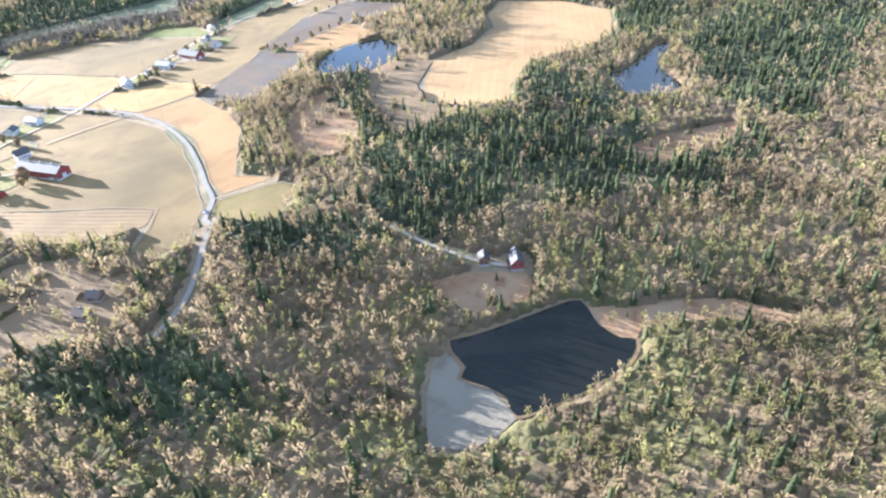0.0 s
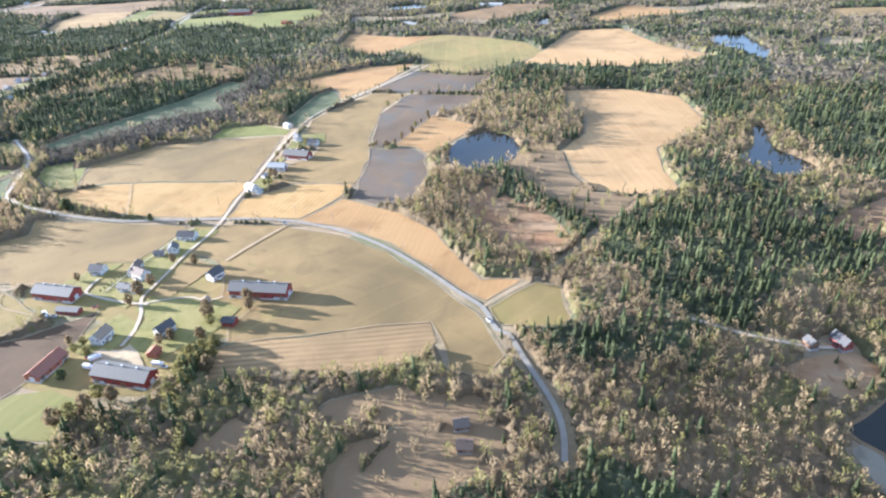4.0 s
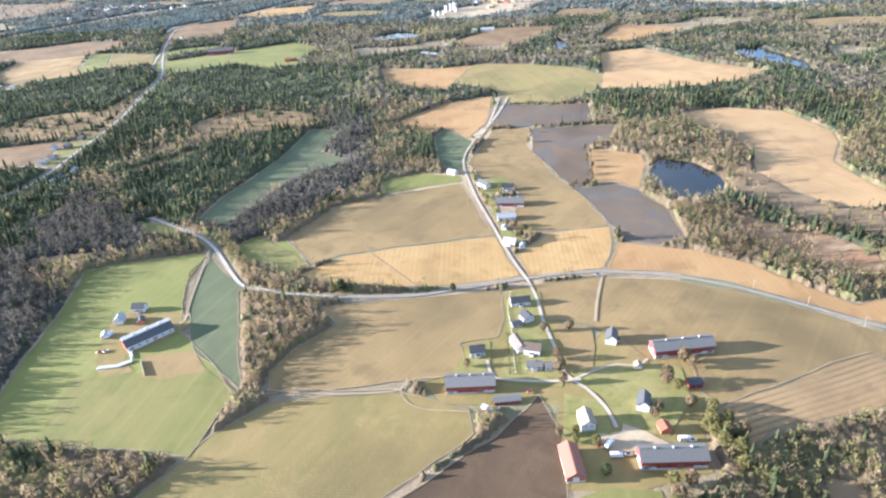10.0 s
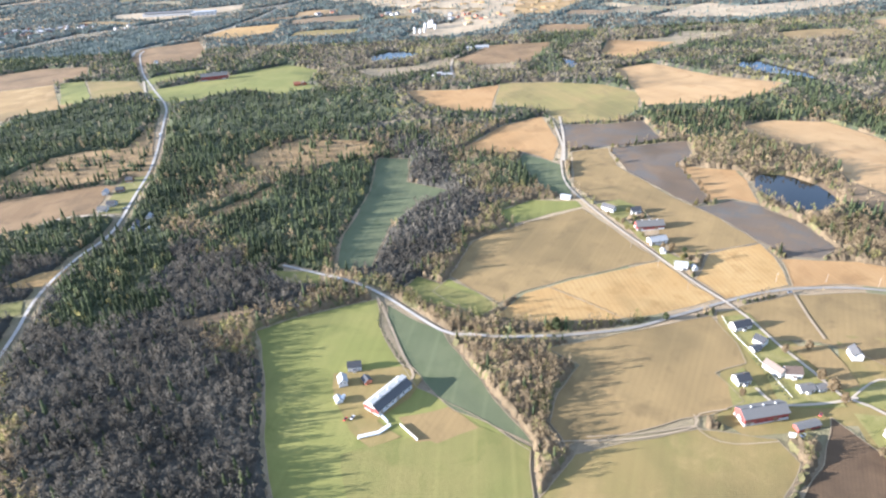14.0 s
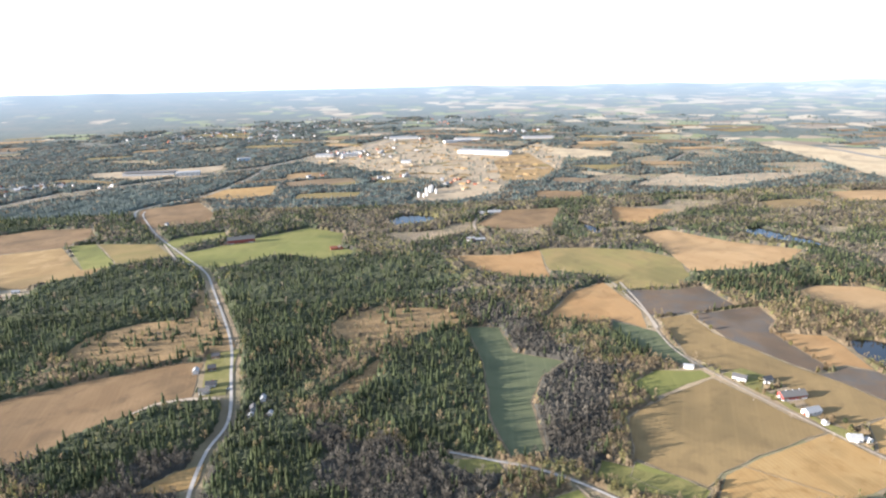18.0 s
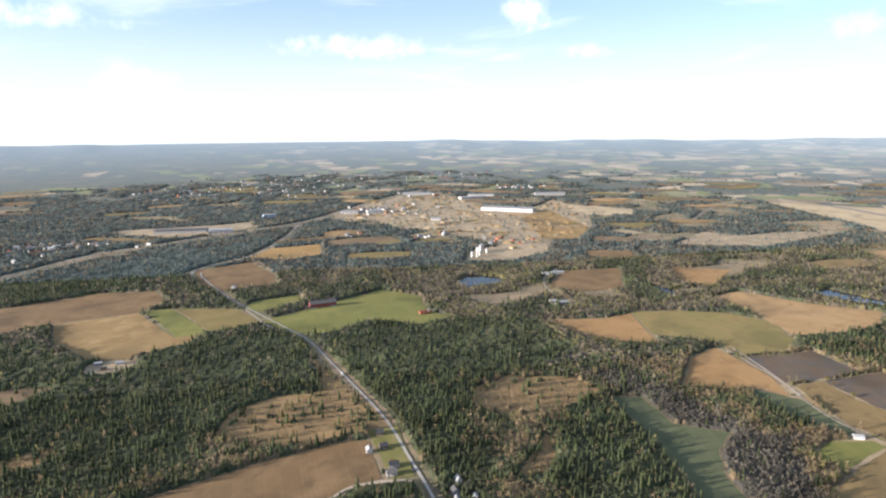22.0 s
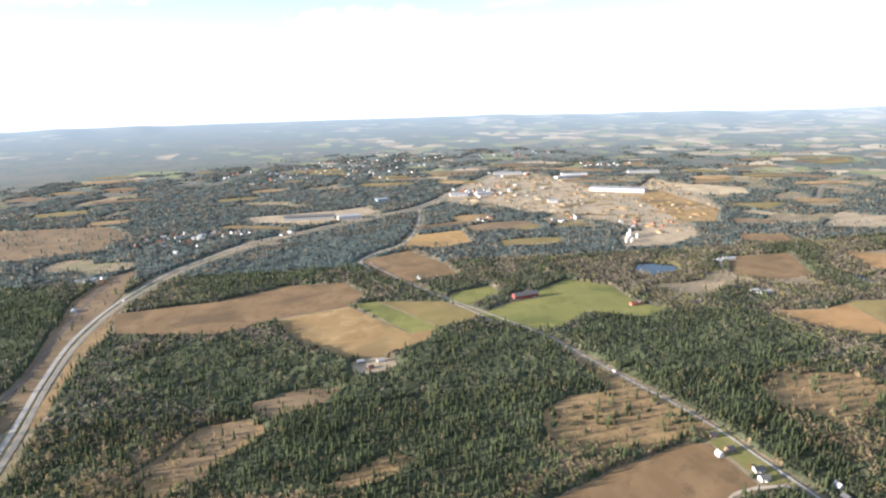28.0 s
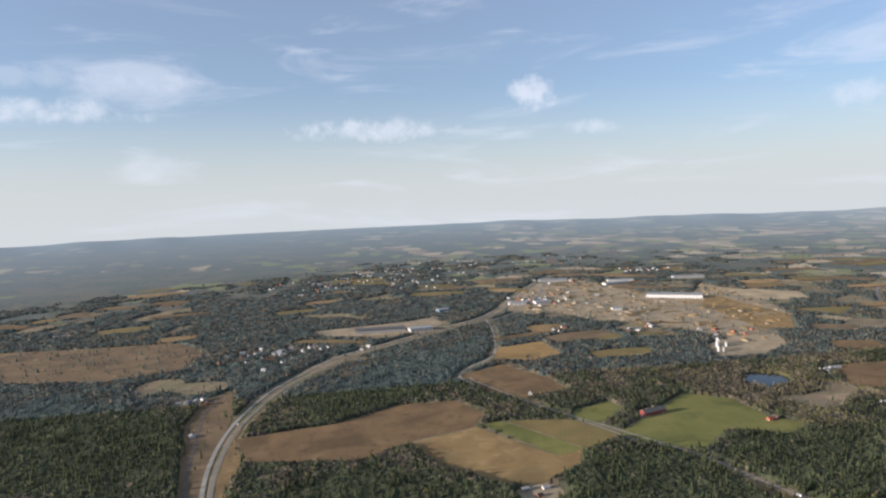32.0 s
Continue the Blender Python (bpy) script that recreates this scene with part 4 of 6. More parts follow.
# stands drawn in the twig colours with painted shade
SHADED_ALDER_ZONES = {
    "valley_alders": [(-897, 1189), (-798, 1121), (-725, 1077), (-695, 999), (-613, 923), (-677, 882), (-758, 924), (-722, 826), (-782, 660), (-906, 745)],
    "west_alders": [(-940, 1409), (-822, 1166), (-799, 1126), (-848, 1076), (-821, 1000), (-702, 1113), (-649, 982), (-618, 925), (-652, 899), (-702, 902), (-763, 926), (-793, 839), (-980, 1022)],
    "ravine_alders": [(-565, 906), (-470, 996), (-418, 1003), (-361, 1006), (-332, 942), (-424, 911), (-517, 858), (-573, 840)],
    "brook_alders": [(-308, 1262), (-257, 1206), (-299, 1121), (-338, 1021), (-359, 968), (-463, 913), (-565, 889), (-579, 903), (-461, 988), (-389, 1079)],
}


def densify(points, step, wobble, closed=True, seed=0):
    """An outline or line cut into short pieces, with slightly uneven edges."""
    out, n = [], len(points)
    for k in range(n if closed else n - 1):
        a, b = Vector(points[k]), Vector(points[(k + 1) % n])
        m = max(1, int((b - a).length / step))
        for j in range(m):
            p = a.lerp(b, j / m)
            w = noise.noise_vector(Vector((p.x * 0.035, p.y * 0.035, seed)))
            out.append((p.x + w.x * wobble, p.y + w.y * wobble))
    if not closed:
        out.append(tuple(points[-1]))
    return out


def curve_line(points, step=8.0):
    """A smooth line (Catmull-Rom) through the points."""
    pts = [Vector(p) for p in points]
    pts = [pts[0] * 2 - pts[1]] + pts + [pts[-1] * 2 - pts[-2]]
    out = []
    for k in range(1, len(pts) - 2):
        p0, p1, p2, p3 = pts[k - 1:k + 3]
        m = max(2, int((p2 - p1).length / step))
        for j in range(m):
            t = j / m
            out.append(0.5 * ((2 * p1) + (p2 - p0) * t + (2 * p0 - 5 * p1 + 4 * p2 - p3) * t * t + (3 * p1 - p0 - 3 * p2 + p3) * t ** 3))
    out.append(pts[-2])
    return out


def drape(name, outline, lift, mat, flat=None, cell=15.0):
    """A sheet with that outline laid over the land, or level at the height flat."""
    bm = bmesh.new()
    bm.faces.new([bm.verts.new((x, y, 0)) for x, y in outline])
    xs, ys = [p[0] for p in outline], [p[1] for p in outline]
    big = max(max(xs) - min(xs), max(ys) - min(ys))
    c = cell if big < 500 else cell * 4
    if flat is None:
        for axis, vals in ((0, xs), (1, ys)):
            q = math.ceil(min(vals) / c) * c
            while q < max(vals):
                no, co = [0, 0, 0], [0, 0, 0]
                no[axis], co[axis] = 1, q
                bmesh.ops.bisect_plane(bm, geom=bm.verts[:] + bm.edges[:] + bm.faces[:], plane_co=co, plane_no=no)
                q += c
    bmesh.ops.triangulate(bm, faces=bm.faces[:])
    z = height([v.co.x for v in bm.verts], [v.co.y for v in bm.verts])
    for v, h in zip(bm.verts, z):
        v.co.z = (h if flat is None else flat) + lift
    bmesh.ops.recalc_face_normals(bm, faces=bm.faces[:])
    if sum(f.normal.z for f in bm.faces) < 0:
        bmesh.ops.reverse_faces(bm, faces=bm.faces[:])
    me = bpy.data.meshes.new(name)
    bm.to_mesh(me)
    bm.free()
    me.materials.append(mat)
    return new(name, me)


FIELD_WORDS = {
    "brown": "bare brown tilled field with faint machine rows", "orange": "sunlit ochre stubble field with curved rows",
    "straw": "golden straw stubble field with mown stripes", "pale": "pale sandy stubble field on a low rise",
    "dark": "dark damp ploughed field with paler crests", "soil": "freshly ploughed dark brown field",
    "tan": "faded tan grass field with worn patches", "meadow": "dry olive meadow beside the farmyard",
    "green": "fresh green grass meadow with mown bands", "frost": "bluish green frosted meadow, coloured darker for shade",
    "yellow": "yellow green meadow on a gentle hill", "brown_red": "reddish brown bare field beside the woods",
    "bright_brown": "bright ochre field with sandy patches", "grass": "pale dry grass of a distant airfield",
    "bog": "rusty brown bog with dead grass", "clearing": "felled forest clearing with stumps and slash", "sand": "bare pale gravel and sand", "contour": "ochre field ploughed in curved contour rows",
    "reed": "pale grey-beige reeds at the water's edge", "lawn": "patchy green lawn around farm buildings", "heath": "brown open heath beside the woods",
}
for order, (key, (kind, outline)) in enumerate(FIELDS.items()):
    ob = drape("meadow" if kind in ("green", "frost", "meadow", "yellow") else "clearing" if kind == "clearing" else "bog" if kind == "bog" else "yard" if kind == "sand" else "field",
               densify(outline, 12, 3.0, seed=order), 0.15 + 0.005 * order, SOILS[kind])
    tagged(ob, FIELD_WORDS[kind], "bare ground" if kind in ("sand", "clearing", "bog") else "field", kind="structure")


def within(x, y, outline):
    hit = False
    for k in range(len(outline)):
        (x0, y0), (x1, y1) = outline[k], outline[(k + 1) % len(outline)]
        if (y0 > y) != (y1 > y) and x < (x1 - x0) * (y - y0) / (y1 - y0) + x0:
            hit = not hit
    return hit


# the patchwork of small fields farther out
FAR_FIELDS = []
pick = random.Random(11)
while len(FAR_FIELDS) < 100:
    away, aside = pick.uniform(1700, 4300), pick.uniform(-2600, 3200)
    x, y = -1313 + 0.72 * away + 0.69 * aside, 866 + 0.69 * away - 0.72 * aside
    if any(within(x + ox, y + oy, o) for _, o in FIELDS.values() for ox, oy in ((0, 0), (90, 0), (-90, 0), (0, 90), (0, -90))):
        continue
    if aside < -300 and pick.random() < 0.55:
        continue
    long, wide, turn = pick.uniform(50, 190) * (1 + away / 5000), pick.uniform(30, 90) * (1 + away / 5000), pick.uniform(-0.5, 0.5) - 0.76
    c, s = math.cos(turn), math.sin(turn)
    outline = [(x + c * u * long - s * v * wide, y + s * u * long + c * v * wide)
               for u, v in ((-0.5, -0.4), (0.1, -0.55), (0.5, -0.35), (0.55, 0.3), (0.0, 0.5), (-0.45, 0.4))]
    kind = pick.choice(("tan", "heath", "pale", "brown_red", "tan", "brown", "heath", "clearing", "brown_red", "heath"))
    FAR_FIELDS.append(outline)
    ob = drape("field", densify(outline, 20, 8.0, seed=len(FAR_FIELDS)), 2.2 + 0.01 * len(FAR_FIELDS), SOILS[kind], cell=60.0)
    tagged(ob, FIELD_WORDS[kind] + ", far off", "field", kind="structure")

for key, outline in PONDS.items():
    low = min(height_at(x, y) for x, y in outline)
    mid = sum(height_at(x, y) for x, y in outline) / len(outline)
    ring = [tuple(p) for p in curve_line(outline + outline[:1], 5.0)[:-1]]
    cx, cy = sum(p[0] for p in outline) / len(outline), sum(p[1] for p in outline) / len(outline)
    # pale reed and mud rim, then the water just over it
    rim = drape("pond_bank", [(cx + (x - cx) * 1.025, cy + (y - cy) * 1.025) for x, y in densify(ring, 4, 3.5)], 0.62, SOILS["heath"], cell=12.0)
    tagged(rim, "pale muddy reed bank around a pond", "bank", kind="structure")
    pond = drape("pond_water", ring, 0.72, MAT["water"], cell=12.0)
    tagged(pond, "dark still pond water reflecting the sky", "water", kind="structure")


def ribbon(name, line, width, lift, mat):
    v, f = [], []
    for k, p in enumerate(line):
        d = (line[min(k + 1, len(line) - 1)] - line[max(k - 1, 0)]).normalized()
        s = Vector((-d.y, d.x)) * width / 2
        for q in (p + s, p - s):
            v.append((q.x, q.y, height_at(q.x, q.y) + lift))
    for k in range(len(line) - 1):
        f.append((2 * k, 2 * k + 1, 2 * k + 3, 2 * k + 2))
    return new(name, mesh_from(name, v, f, [mat]))


ROAD_LINES = {}
for order, (key, (width, points)) in enumerate(ROADS.items()):
    line = curve_line(points)
    clear = {"motorway": 13, "motorway_east": 13, "forest_road": 9, "upper_road": 8, "railway": 10, "bog_track": 2}.get(key, 4.5)
    ROAD_LINES[key] = (line, width / 2 + clear)
    mat = {"main_road": "asphalt", "forest_road": "pale_asphalt", "motorway": "concrete", "motorway_east": "asphalt", "railway": "rail", "runway": "asphalt",
           "west_road": "pale_asphalt", "east_slip": "asphalt", "upper_road": "pale_asphalt", "airport_road": "asphalt", "bog_track": "track", "field_track": "track", "field_path": "track", "silo_lane": "track", "house_field_track": "track", "stubble_track": "track", "cross_track": "track", "creek_path": "track"}.get(key, "gravel")
    words = {"asphalt": "worn grey asphalt country road", "pale_asphalt": "pale asphalt road with dry verges", "concrete": "pale concrete carriageway of a motorway", "rail": "dark ballast bed of a railway",
             "gravel": "narrow pale gravel lane", "track": "worn earth track between fields"}[mat]
    if width > 5:
        tagged(ribbon("road_verge", line, width + (2.5 if clear > 12.5 else 4 if clear > 5 else 2.4), 0.62 + order * 0.004, MAT["verge"]), "strip of dry yellow grass along a road", "verge", kind="structure")
    ob = ribbon("road" if mat != "rail" else "railway_bed", line, width, 0.75 + order * 0.005, MAT[mat])
    tagged(ob, words, "road" if mat != "rail" else "railway", kind="structure")


# unmown margins between the near fields
for order, key in enumerate(("long_field", "wet_field", "frost_hollow_field", "pond_field", "west_field", "strip_field", "lower_stubble_field", "house_field", "south_field",
                             "ploughed_field", "farm_meadow", "dark_meadow", "road_field", "triangle_field", "frosty_meadow", "hedge_meadow", "north_field", "east_field")):
    edge = [Vector(p) for p in densify(FIELDS[key][1], 6, 3.0, seed=list(FIELDS).index(key))]
    margin = ribbon("field_margin", edge + edge[:1], 0.7, 0.58 + 0.004 * order, MAT["bank"])
    tagged(margin, "thin strip of dry unmown grass between two fields", "verge", kind="structure")


# ---- helpers for things ----
def part(name, bm, mat, parent=None, label=""):
    me = bpy.data.meshes.new(name)
    bm.to_mesh(me)
    bm.free()
    me.materials.append(MAT[mat])
    ob = new(name, me)
    ob.parent = parent
    if label:
        ob["label"] = label
    return ob


def box(bm, x0, x1, y0, y1, z0, z1):
    v = [bm.verts.new((x, y, z)) for z in (z0, z1) for x, y in ((x0, y0), (x1, y0), (x1, y1), (x0, y1))]
    for q in ((3, 2, 1, 0), (4, 5, 6, 7), (0, 1, 5, 4), (1, 2, 6, 5), (2, 3, 7, 6), (3, 0, 4, 7)):
        bm.faces.new([v[k] for k in q])
    return bm


def boxes(*dims):
    bm = bmesh.new()
    for d in dims:
        box(bm, *d)
    return bm


def gable_walls(L, W, h1, h2, z0=-2.0):
    bm = bmesh.new()
    ends = []
    for x in (-L / 2, L / 2):
        ends.append([bm.verts.new(p) for p in ((x, -W / 2, z0), (x, W / 2, z0), (x, W / 2, h1), (x, 0, h2), (x, -W / 2, h1))])
    a, b = ends
    bm.faces.new(a[::-1])
    bm.faces.new(b)
    for k in range(5):
        bm.faces.new((a[k], a[(k + 1) % 5], b[(k + 1) % 5], b[k]))
    bmesh.ops.recalc_face_normals(bm, faces=bm.faces[:])
    return bm


def roof_half(L, W, h1, h2, side, over=0.6, thick=0.3):
    """One pitch of a gabled roof with its eaves and verge."""
    slope = (h2 - h1) / (W / 2)
    y1, z1 = side * (W / 2 + over), h1 - slope * over
    bm = bmesh.new()
    lo, hi = [], []
    for x in (-L / 2 - over, L / 2 + over):
        for y, z in ((0, h2), (y1, z1)):
            lo.append(bm.verts.new((x, y, z + 0.06)))
            hi.append(bm.verts.new((x, y, z + 0.06 + thick)))
    for s in (lo, hi):
        bm.faces.new((s[0], s[1], s[3], s[2]))
    for i, j in ((0, 1), (1, 3), (3, 2), (2, 0)):
        bm.faces.new((lo[i], lo[j], hi[j], hi[i]))
    bmesh.ops.recalc_face_normals(bm, faces=bm.faces[:])
    return bm


TOPS = []     # footprints that trees keep clear of
WORDS = {"red": "red-painted wooden", "rust": "rust-red wooden", "white": "white-painted", "grey": "grey", "brown": "brown-stained wooden", "blue": "pale blue",
         "dark_roof": "dark roof", "grey_roof": "grey roof", "light_roof": "light metal roof", "beige_roof": "beige tiled roof", "tile_roof": "orange tiled roof",
         "brown_roof": "brown tiled roof", "slate_roof": "blue-grey roof", "red_roof": "red metal roof"}


def building(kind, wall, roof, x, y, yaw, L, W, h1, h2):
    z = height_at(x, y) + 0.55
    root = new(kind)
    what = {"barn": "long barn beside a farmyard", "house": "house on a lawn", "shed": "small outbuilding", "silo_barn": "long cattle barn in the meadow",
            "warehouse": "large flat industrial hall"}[kind]
    tagged(root, f"{WORDS[wall]} {what} with {WORDS[roof]}", {"silo_barn": "barn"}.get(kind, kind))
    root.matrix_world = pose(x, y, z, 0, 0, yaw)
    part("wall", gable_walls(L, W, h1, h2), wall, root)
    if kind in ("barn", "silo_barn"):
        part("foundation", boxes((-L / 2 - 0.12, L / 2 + 0.12, -W / 2 - 0.12, W / 2 + 0.12, -2, 0.45)), "stone", root, "whitewashed masonry foundation")
        for sx in (-1, 1):
            for sy in (-1, 1):
                x0, y0 = sx * (L / 2 - L * 0.11), sy * (W / 2 + 0.1)
                part("masonry_wall", boxes((x0 - L * 0.11, x0 + L * 0.11, y0 - 0.1, y0 + 0.1, 0.47, 1.9)), "stone", root, "whitewashed masonry end of the wall")
        # cattle barn: sun glare on one pitch painted in, light against dark roof
        part("roof_pitch", roof_half(L, W, h1, h2, -1, 0.8), roof if kind == "barn" else "dark_roof", root)
        part("roof_pitch", roof_half(L, W, h1, h2, 1, 0.8), roof, root)
        part("roof_ridge", boxes((-L / 2 - 0.7, L / 2 + 0.7, -0.35 if kind == "barn" else -2.6, 0.35 if kind == "barn" else 2.6, h2 + 0.2 - (0.9 if kind != "barn" else 0), h2 + 0.55)), roof, root)
        n = max(3, int(L / 6))
        for k in range(n):
            cx = -L / 2 + (k + 0.5) * L / n
            for s in (-1, 1):
                w = part("window" if k % 3 else "barn_door", boxes((cx - (0.8 if k % 3 else 1.7), cx + (0.8 if k % 3 else 1.7), s * (W / 2 + 0.1) - 0.1, s * (W / 2 + 0.1) + 0.1, 1.9 if k % 3 else 0, 3.0 if k % 3 else 3.4)),
                         "glass" if k % 3 else ("brown" if wall != "white" else "wood"), root)
        for s in (-1, 1):
            part("gable_door", boxes((s * (L / 2 + 0.1) - 0.1, s * (L / 2 + 0.1) + 0.1, -1.8, 1.8, 0, 3.6)), "white" if wall != "white" else "red", root)
        if kind == "silo_barn":
            part("gable_board", boxes((-L / 2 - 0.3, -L / 2 - 0.12, -W / 2, W / 2, 1, h1)), "red", root, "red-painted gable boards")
        if L > 30:
            for k in range(3):
                cx = (k - 1) * L * 0.28
                part("roof_vent", boxes((cx - 0.5, cx + 0.5, -0.5, 0.5, h2, h2 + 1.3)), "white", root)
    elif kind == "warehouse":
        part("roof", boxes((-L / 2 - 0.5, L / 2 + 0.5, -W / 2 - 0.5, W / 2 + 0.5, h2, h2 + 0.8)), roof, root)
        n = max(3, int(L / 16))
        for k in range(n):
            cx = -L / 2 + (k + 0.5) * L / n
            part("loading_door", boxes((cx - 3, cx + 3, -W / 2 - 0.3, -W / 2 - 0.02, 0, 6)), "grey", root)
    else:
        part("roof_pitch", roof_half(L, W, h1, h2, -1), roof, root)
        part("roof_pitch", roof_half(L, W, h1, h2, 1), roof, root)
        n = max(2, int(L / 3.2))
        for k in range(n):
            cx = -L / 2 + (k + 0.5) * L / n
            for s in (-1, 1):
                door = kind == "house" and s == -1 and k == n // 2
                part("door" if door else "window", boxes((cx - 0.55, cx + 0.55, s * (W / 2 + 0.04) - 0.06, s * (W / 2 + 0.04) + 0.06, 0.1 if door else 1.0, 2.2)), "wood" if door else "glass", root)
        if kind == "house":
            for s in (-1, 1):
                for cy in (-W / 5, W / 5):
                    part("window", boxes((s * (L / 2 + 0.04) - 0.06, s * (L / 2 + 0.04) + 0.06, cy - 0.5, cy + 0.5, 3.2 if h1 > 4 else 1.0, 4.2 if h1 > 4 else 2.1)), "glass", root)
            part("chimney", boxes((L * 0.12 - 0.4, L * 0.12 + 0.4, -0.4, 0.4, h2 - 0.6, h2 + 1.1)), "brown_roof", root)
            part("foundation", boxes((-L / 2 - 0.08, L / 2 + 0.08, -W / 2 - 0.08, W / 2 + 0.08, -2, 0.5)), "grey", root)
            if L > 10:
                part("porch", boxes((-1.5, 1.5, -W / 2 - 1.8, -W / 2 - 0.15, 0, 2.4)), wall, root)
                part("porch_roof", boxes((-1.8, 1.8, -W / 2 - 2.1, -W / 2 - 0.1, 2.42, 2.62)), roof, root)
    TOPS.append((x, y, max(L, W) * 0.62 + 3))
    return root


# ---- buildings ----
building("barn", "red", "grey_roof", -395, 399, -29, 39, 13, 6.2, 10)
building("barn", "red", "grey_roof", -313, 471, -23, 44, 13, 6.2, 10)
building("barn", "red", "grey_roof", -465, 520, -28, 34, 13, 6.2, 10)
building("shed", "red", "grey_roof", -451, 494, -24, 18, 6, 2.6, 4)
building("barn", "rust", "tile_roof", -448, 427, 64, 25, 11, 4, 7.5)
building("house", "white", "beige_roof", -419, 449, 65, 13, 9, 5, 8.5)
building("house", "white", "dark_roof", -377, 442, 44, 12, 8, 5, 8.5)
building("house", "white", "dark_roof", -348, 507, 45, 11, 8, 5, 8.5)
building("shed", "rust", "tile_roof", -381, 419, 69, 7, 7, 3, 5)
building("shed", "red", "dark_roof", -334, 439, -24, 9, 7, 3, 5)
building("shed", "white", "beige_roof", -353, 473, 56, 5, 5, 2.4, 3.6)
building("house", "white", "dark_roof", -377, 588, -23, 16, 9, 4, 7)
building("house", "white", "dark_roof", -386, 565, 89, 9, 8, 4.5, 7.5)
building("shed", "grey", "dark_roof", -397, 563, -13, 8, 6, 2.6, 4)
building("house", "white", "brown_roof", -406, 528, -44, 12, 9, 5, 8.5)
building("house", "white", "brown_roof", -412, 539, 79, 16, 7, 4.5, 7.5)
building("house", "white", "grey_roof", -415, 513, -31, 11, 7, 3, 5)
building("shed", "white", "grey_roof", -406, 506, -29, 7, 6, 2.8, 4.4)
building("house", "white", "dark_roof", -442, 549, -24, 11, 9, 4.5, 7.5)
building("silo_barn", "white", "light_roof", -662, 714, 14, 38, 15, 5, 9)
building("house", "white", "dark_roof", -664, 763, -31, 11, 8, 4.5, 7.5)
building("house", "white", "light_roof", -681, 753, 68, 9, 7, 4.5, 7.5)
building("shed", "rust", "dark_roof", -665, 742, 85, 7, 6, 3, 5)
building("shed", "white", "light_roof", -694, 737, 81, 6, 5, 2.8, 4.2)
building("house", "white", "dark_roof", -271, 822, -82, 16, 8, 4.5, 7.5)
building("house", "white", "dark_roof", -254, 796, -28, 12, 9, 4.5, 7.5)
building("barn", "red", "grey_roof", -274, 761, -35, 31, 13, 5, 9)
building("barn", "white", "light_roof", -297, 733, -26, 19, 10, 4.5, 7.5)
building("shed", "white", "light_roof", -311, 715, 48, 6, 5, 2.6, 4)
building("house", "white", "light_roof", -324, 684, -52, 12, 9, 4, 7)
building("shed", "white", "light_roof", -317, 673, 61, 6, 5, 2.6, 4)
building("house", "white", "light_roof", -739, 1333, 57, 9, 7, 4, 7)
building("house", "brown", "dark_roof", -700, 1357, -36, 10, 9, 4, 7)
building("house", "brown", "dark_roof", -720, 1327, -29, 10, 9, 4, 7)
building("house", "grey", "dark_roof", -741, 1285, -39, 12, 9, 4, 7)
building("house", "white", "grey_roof", -755, 1274, -33, 12, 8, 4, 7)
building("house", "white", "light_roof", -713, 1206, 56, 9, 6, 4, 7)
building("house", "grey", "dark_roof", -732, 1194, 61, 9, 8, 4, 7)
building("shed", "white", "light_roof", -741, 1184, 44, 6, 5, 2.6, 4)
building("shed", "white", "light_roof", -723, 1172, 44, 6, 5, 2.6, 4)
building("barn", "red", "grey_roof", -374, 1912, -23, 60, 17, 9, 15)
building("house", "rust", "tile_roof", -263, 1701, -27, 15, 10, 4.5, 8)
building("house", "rust", "brown_roof", -250, 1695, 71, 12, 10, 4.5, 8)
building("house", "white", "light_roof", -428, 2208, 43, 10, 9, 4.5, 8)
building("house", "white", "light_roof", 236, 1708, -53, 12, 10, 4.5, 8)
building("house", "white", "brown_roof", -13, 1531, 41, 10, 9, 4.5, 8)
building("house", "white", "brown_roof", -8, 1520, -19, 10, 10, 4.5, 8)
building("shed", "white", "light_roof", -281, 883, -64, 12, 8, 3, 4.6)
building("warehouse", "white", "light_roof", 1167, 2536, -67, 245, 60, 14, 16)
building("warehouse", "white", "light_roof", 719, 2969, -32, 73, 40, 9, 11)
building("warehouse", "white", "light_roof", 742, 2602, -47, 41, 30, 8, 10)
building("warehouse", "grey", "light_roof", 1384, 3352, -48, 163, 45, 9, 11)
building("warehouse", "white", "light_roof", 1560, 3019, -48, 142, 40, 9, 11)
building("warehouse", "grey", "light_roof", 1869, 2763, -48, 174, 40, 9, 11)
building("warehouse", "grey", "grey_roof", -121, 3135, -39, 193, 50, 8, 11)
building("warehouse", "white", "light_roof", -23, 3014, -30, 88, 45, 9, 11)
building("warehouse", "blue", "light_roof", 324, 3224, -20, 55, 30, 9, 11)
building("warehouse", "white", "light_roof", 632, 3045, -41, 79, 40, 8, 10)
building("warehouse", "white", "light_roof", 1453, 2989, -27, 152, 40, 8, 10)
building("shed", "white", "light_roof", -1104, 2623, 73, 14, 13, 4, 6)
building("house", "brown", "brown_roof", -206, 302, -7, 8, 7, 3.4, 6)
building("house", "brown", "brown_roof", -208, 287, -19, 8, 7, 3.4, 6)
building("house", "white", "light_roof", 7, 1540, -38, 17, 9, 4, 7)
building("barn", "grey", "light_roof", 10, 1518, -35, 29, 9, 4, 7)
building("house", "white", "dark_roof", 240, 1716, -36, 17, 9, 4, 7)
building("barn", "white", "light_roof", 267, 1694, -36, 35, 10, 4, 7)
building("shed", "white", "light_roof", -1020, 2879, -28, 13, 10, 4, 6)
building("shed", "grey", "light_roof", -1010, 2852, -29, 13, 10, 4, 6)
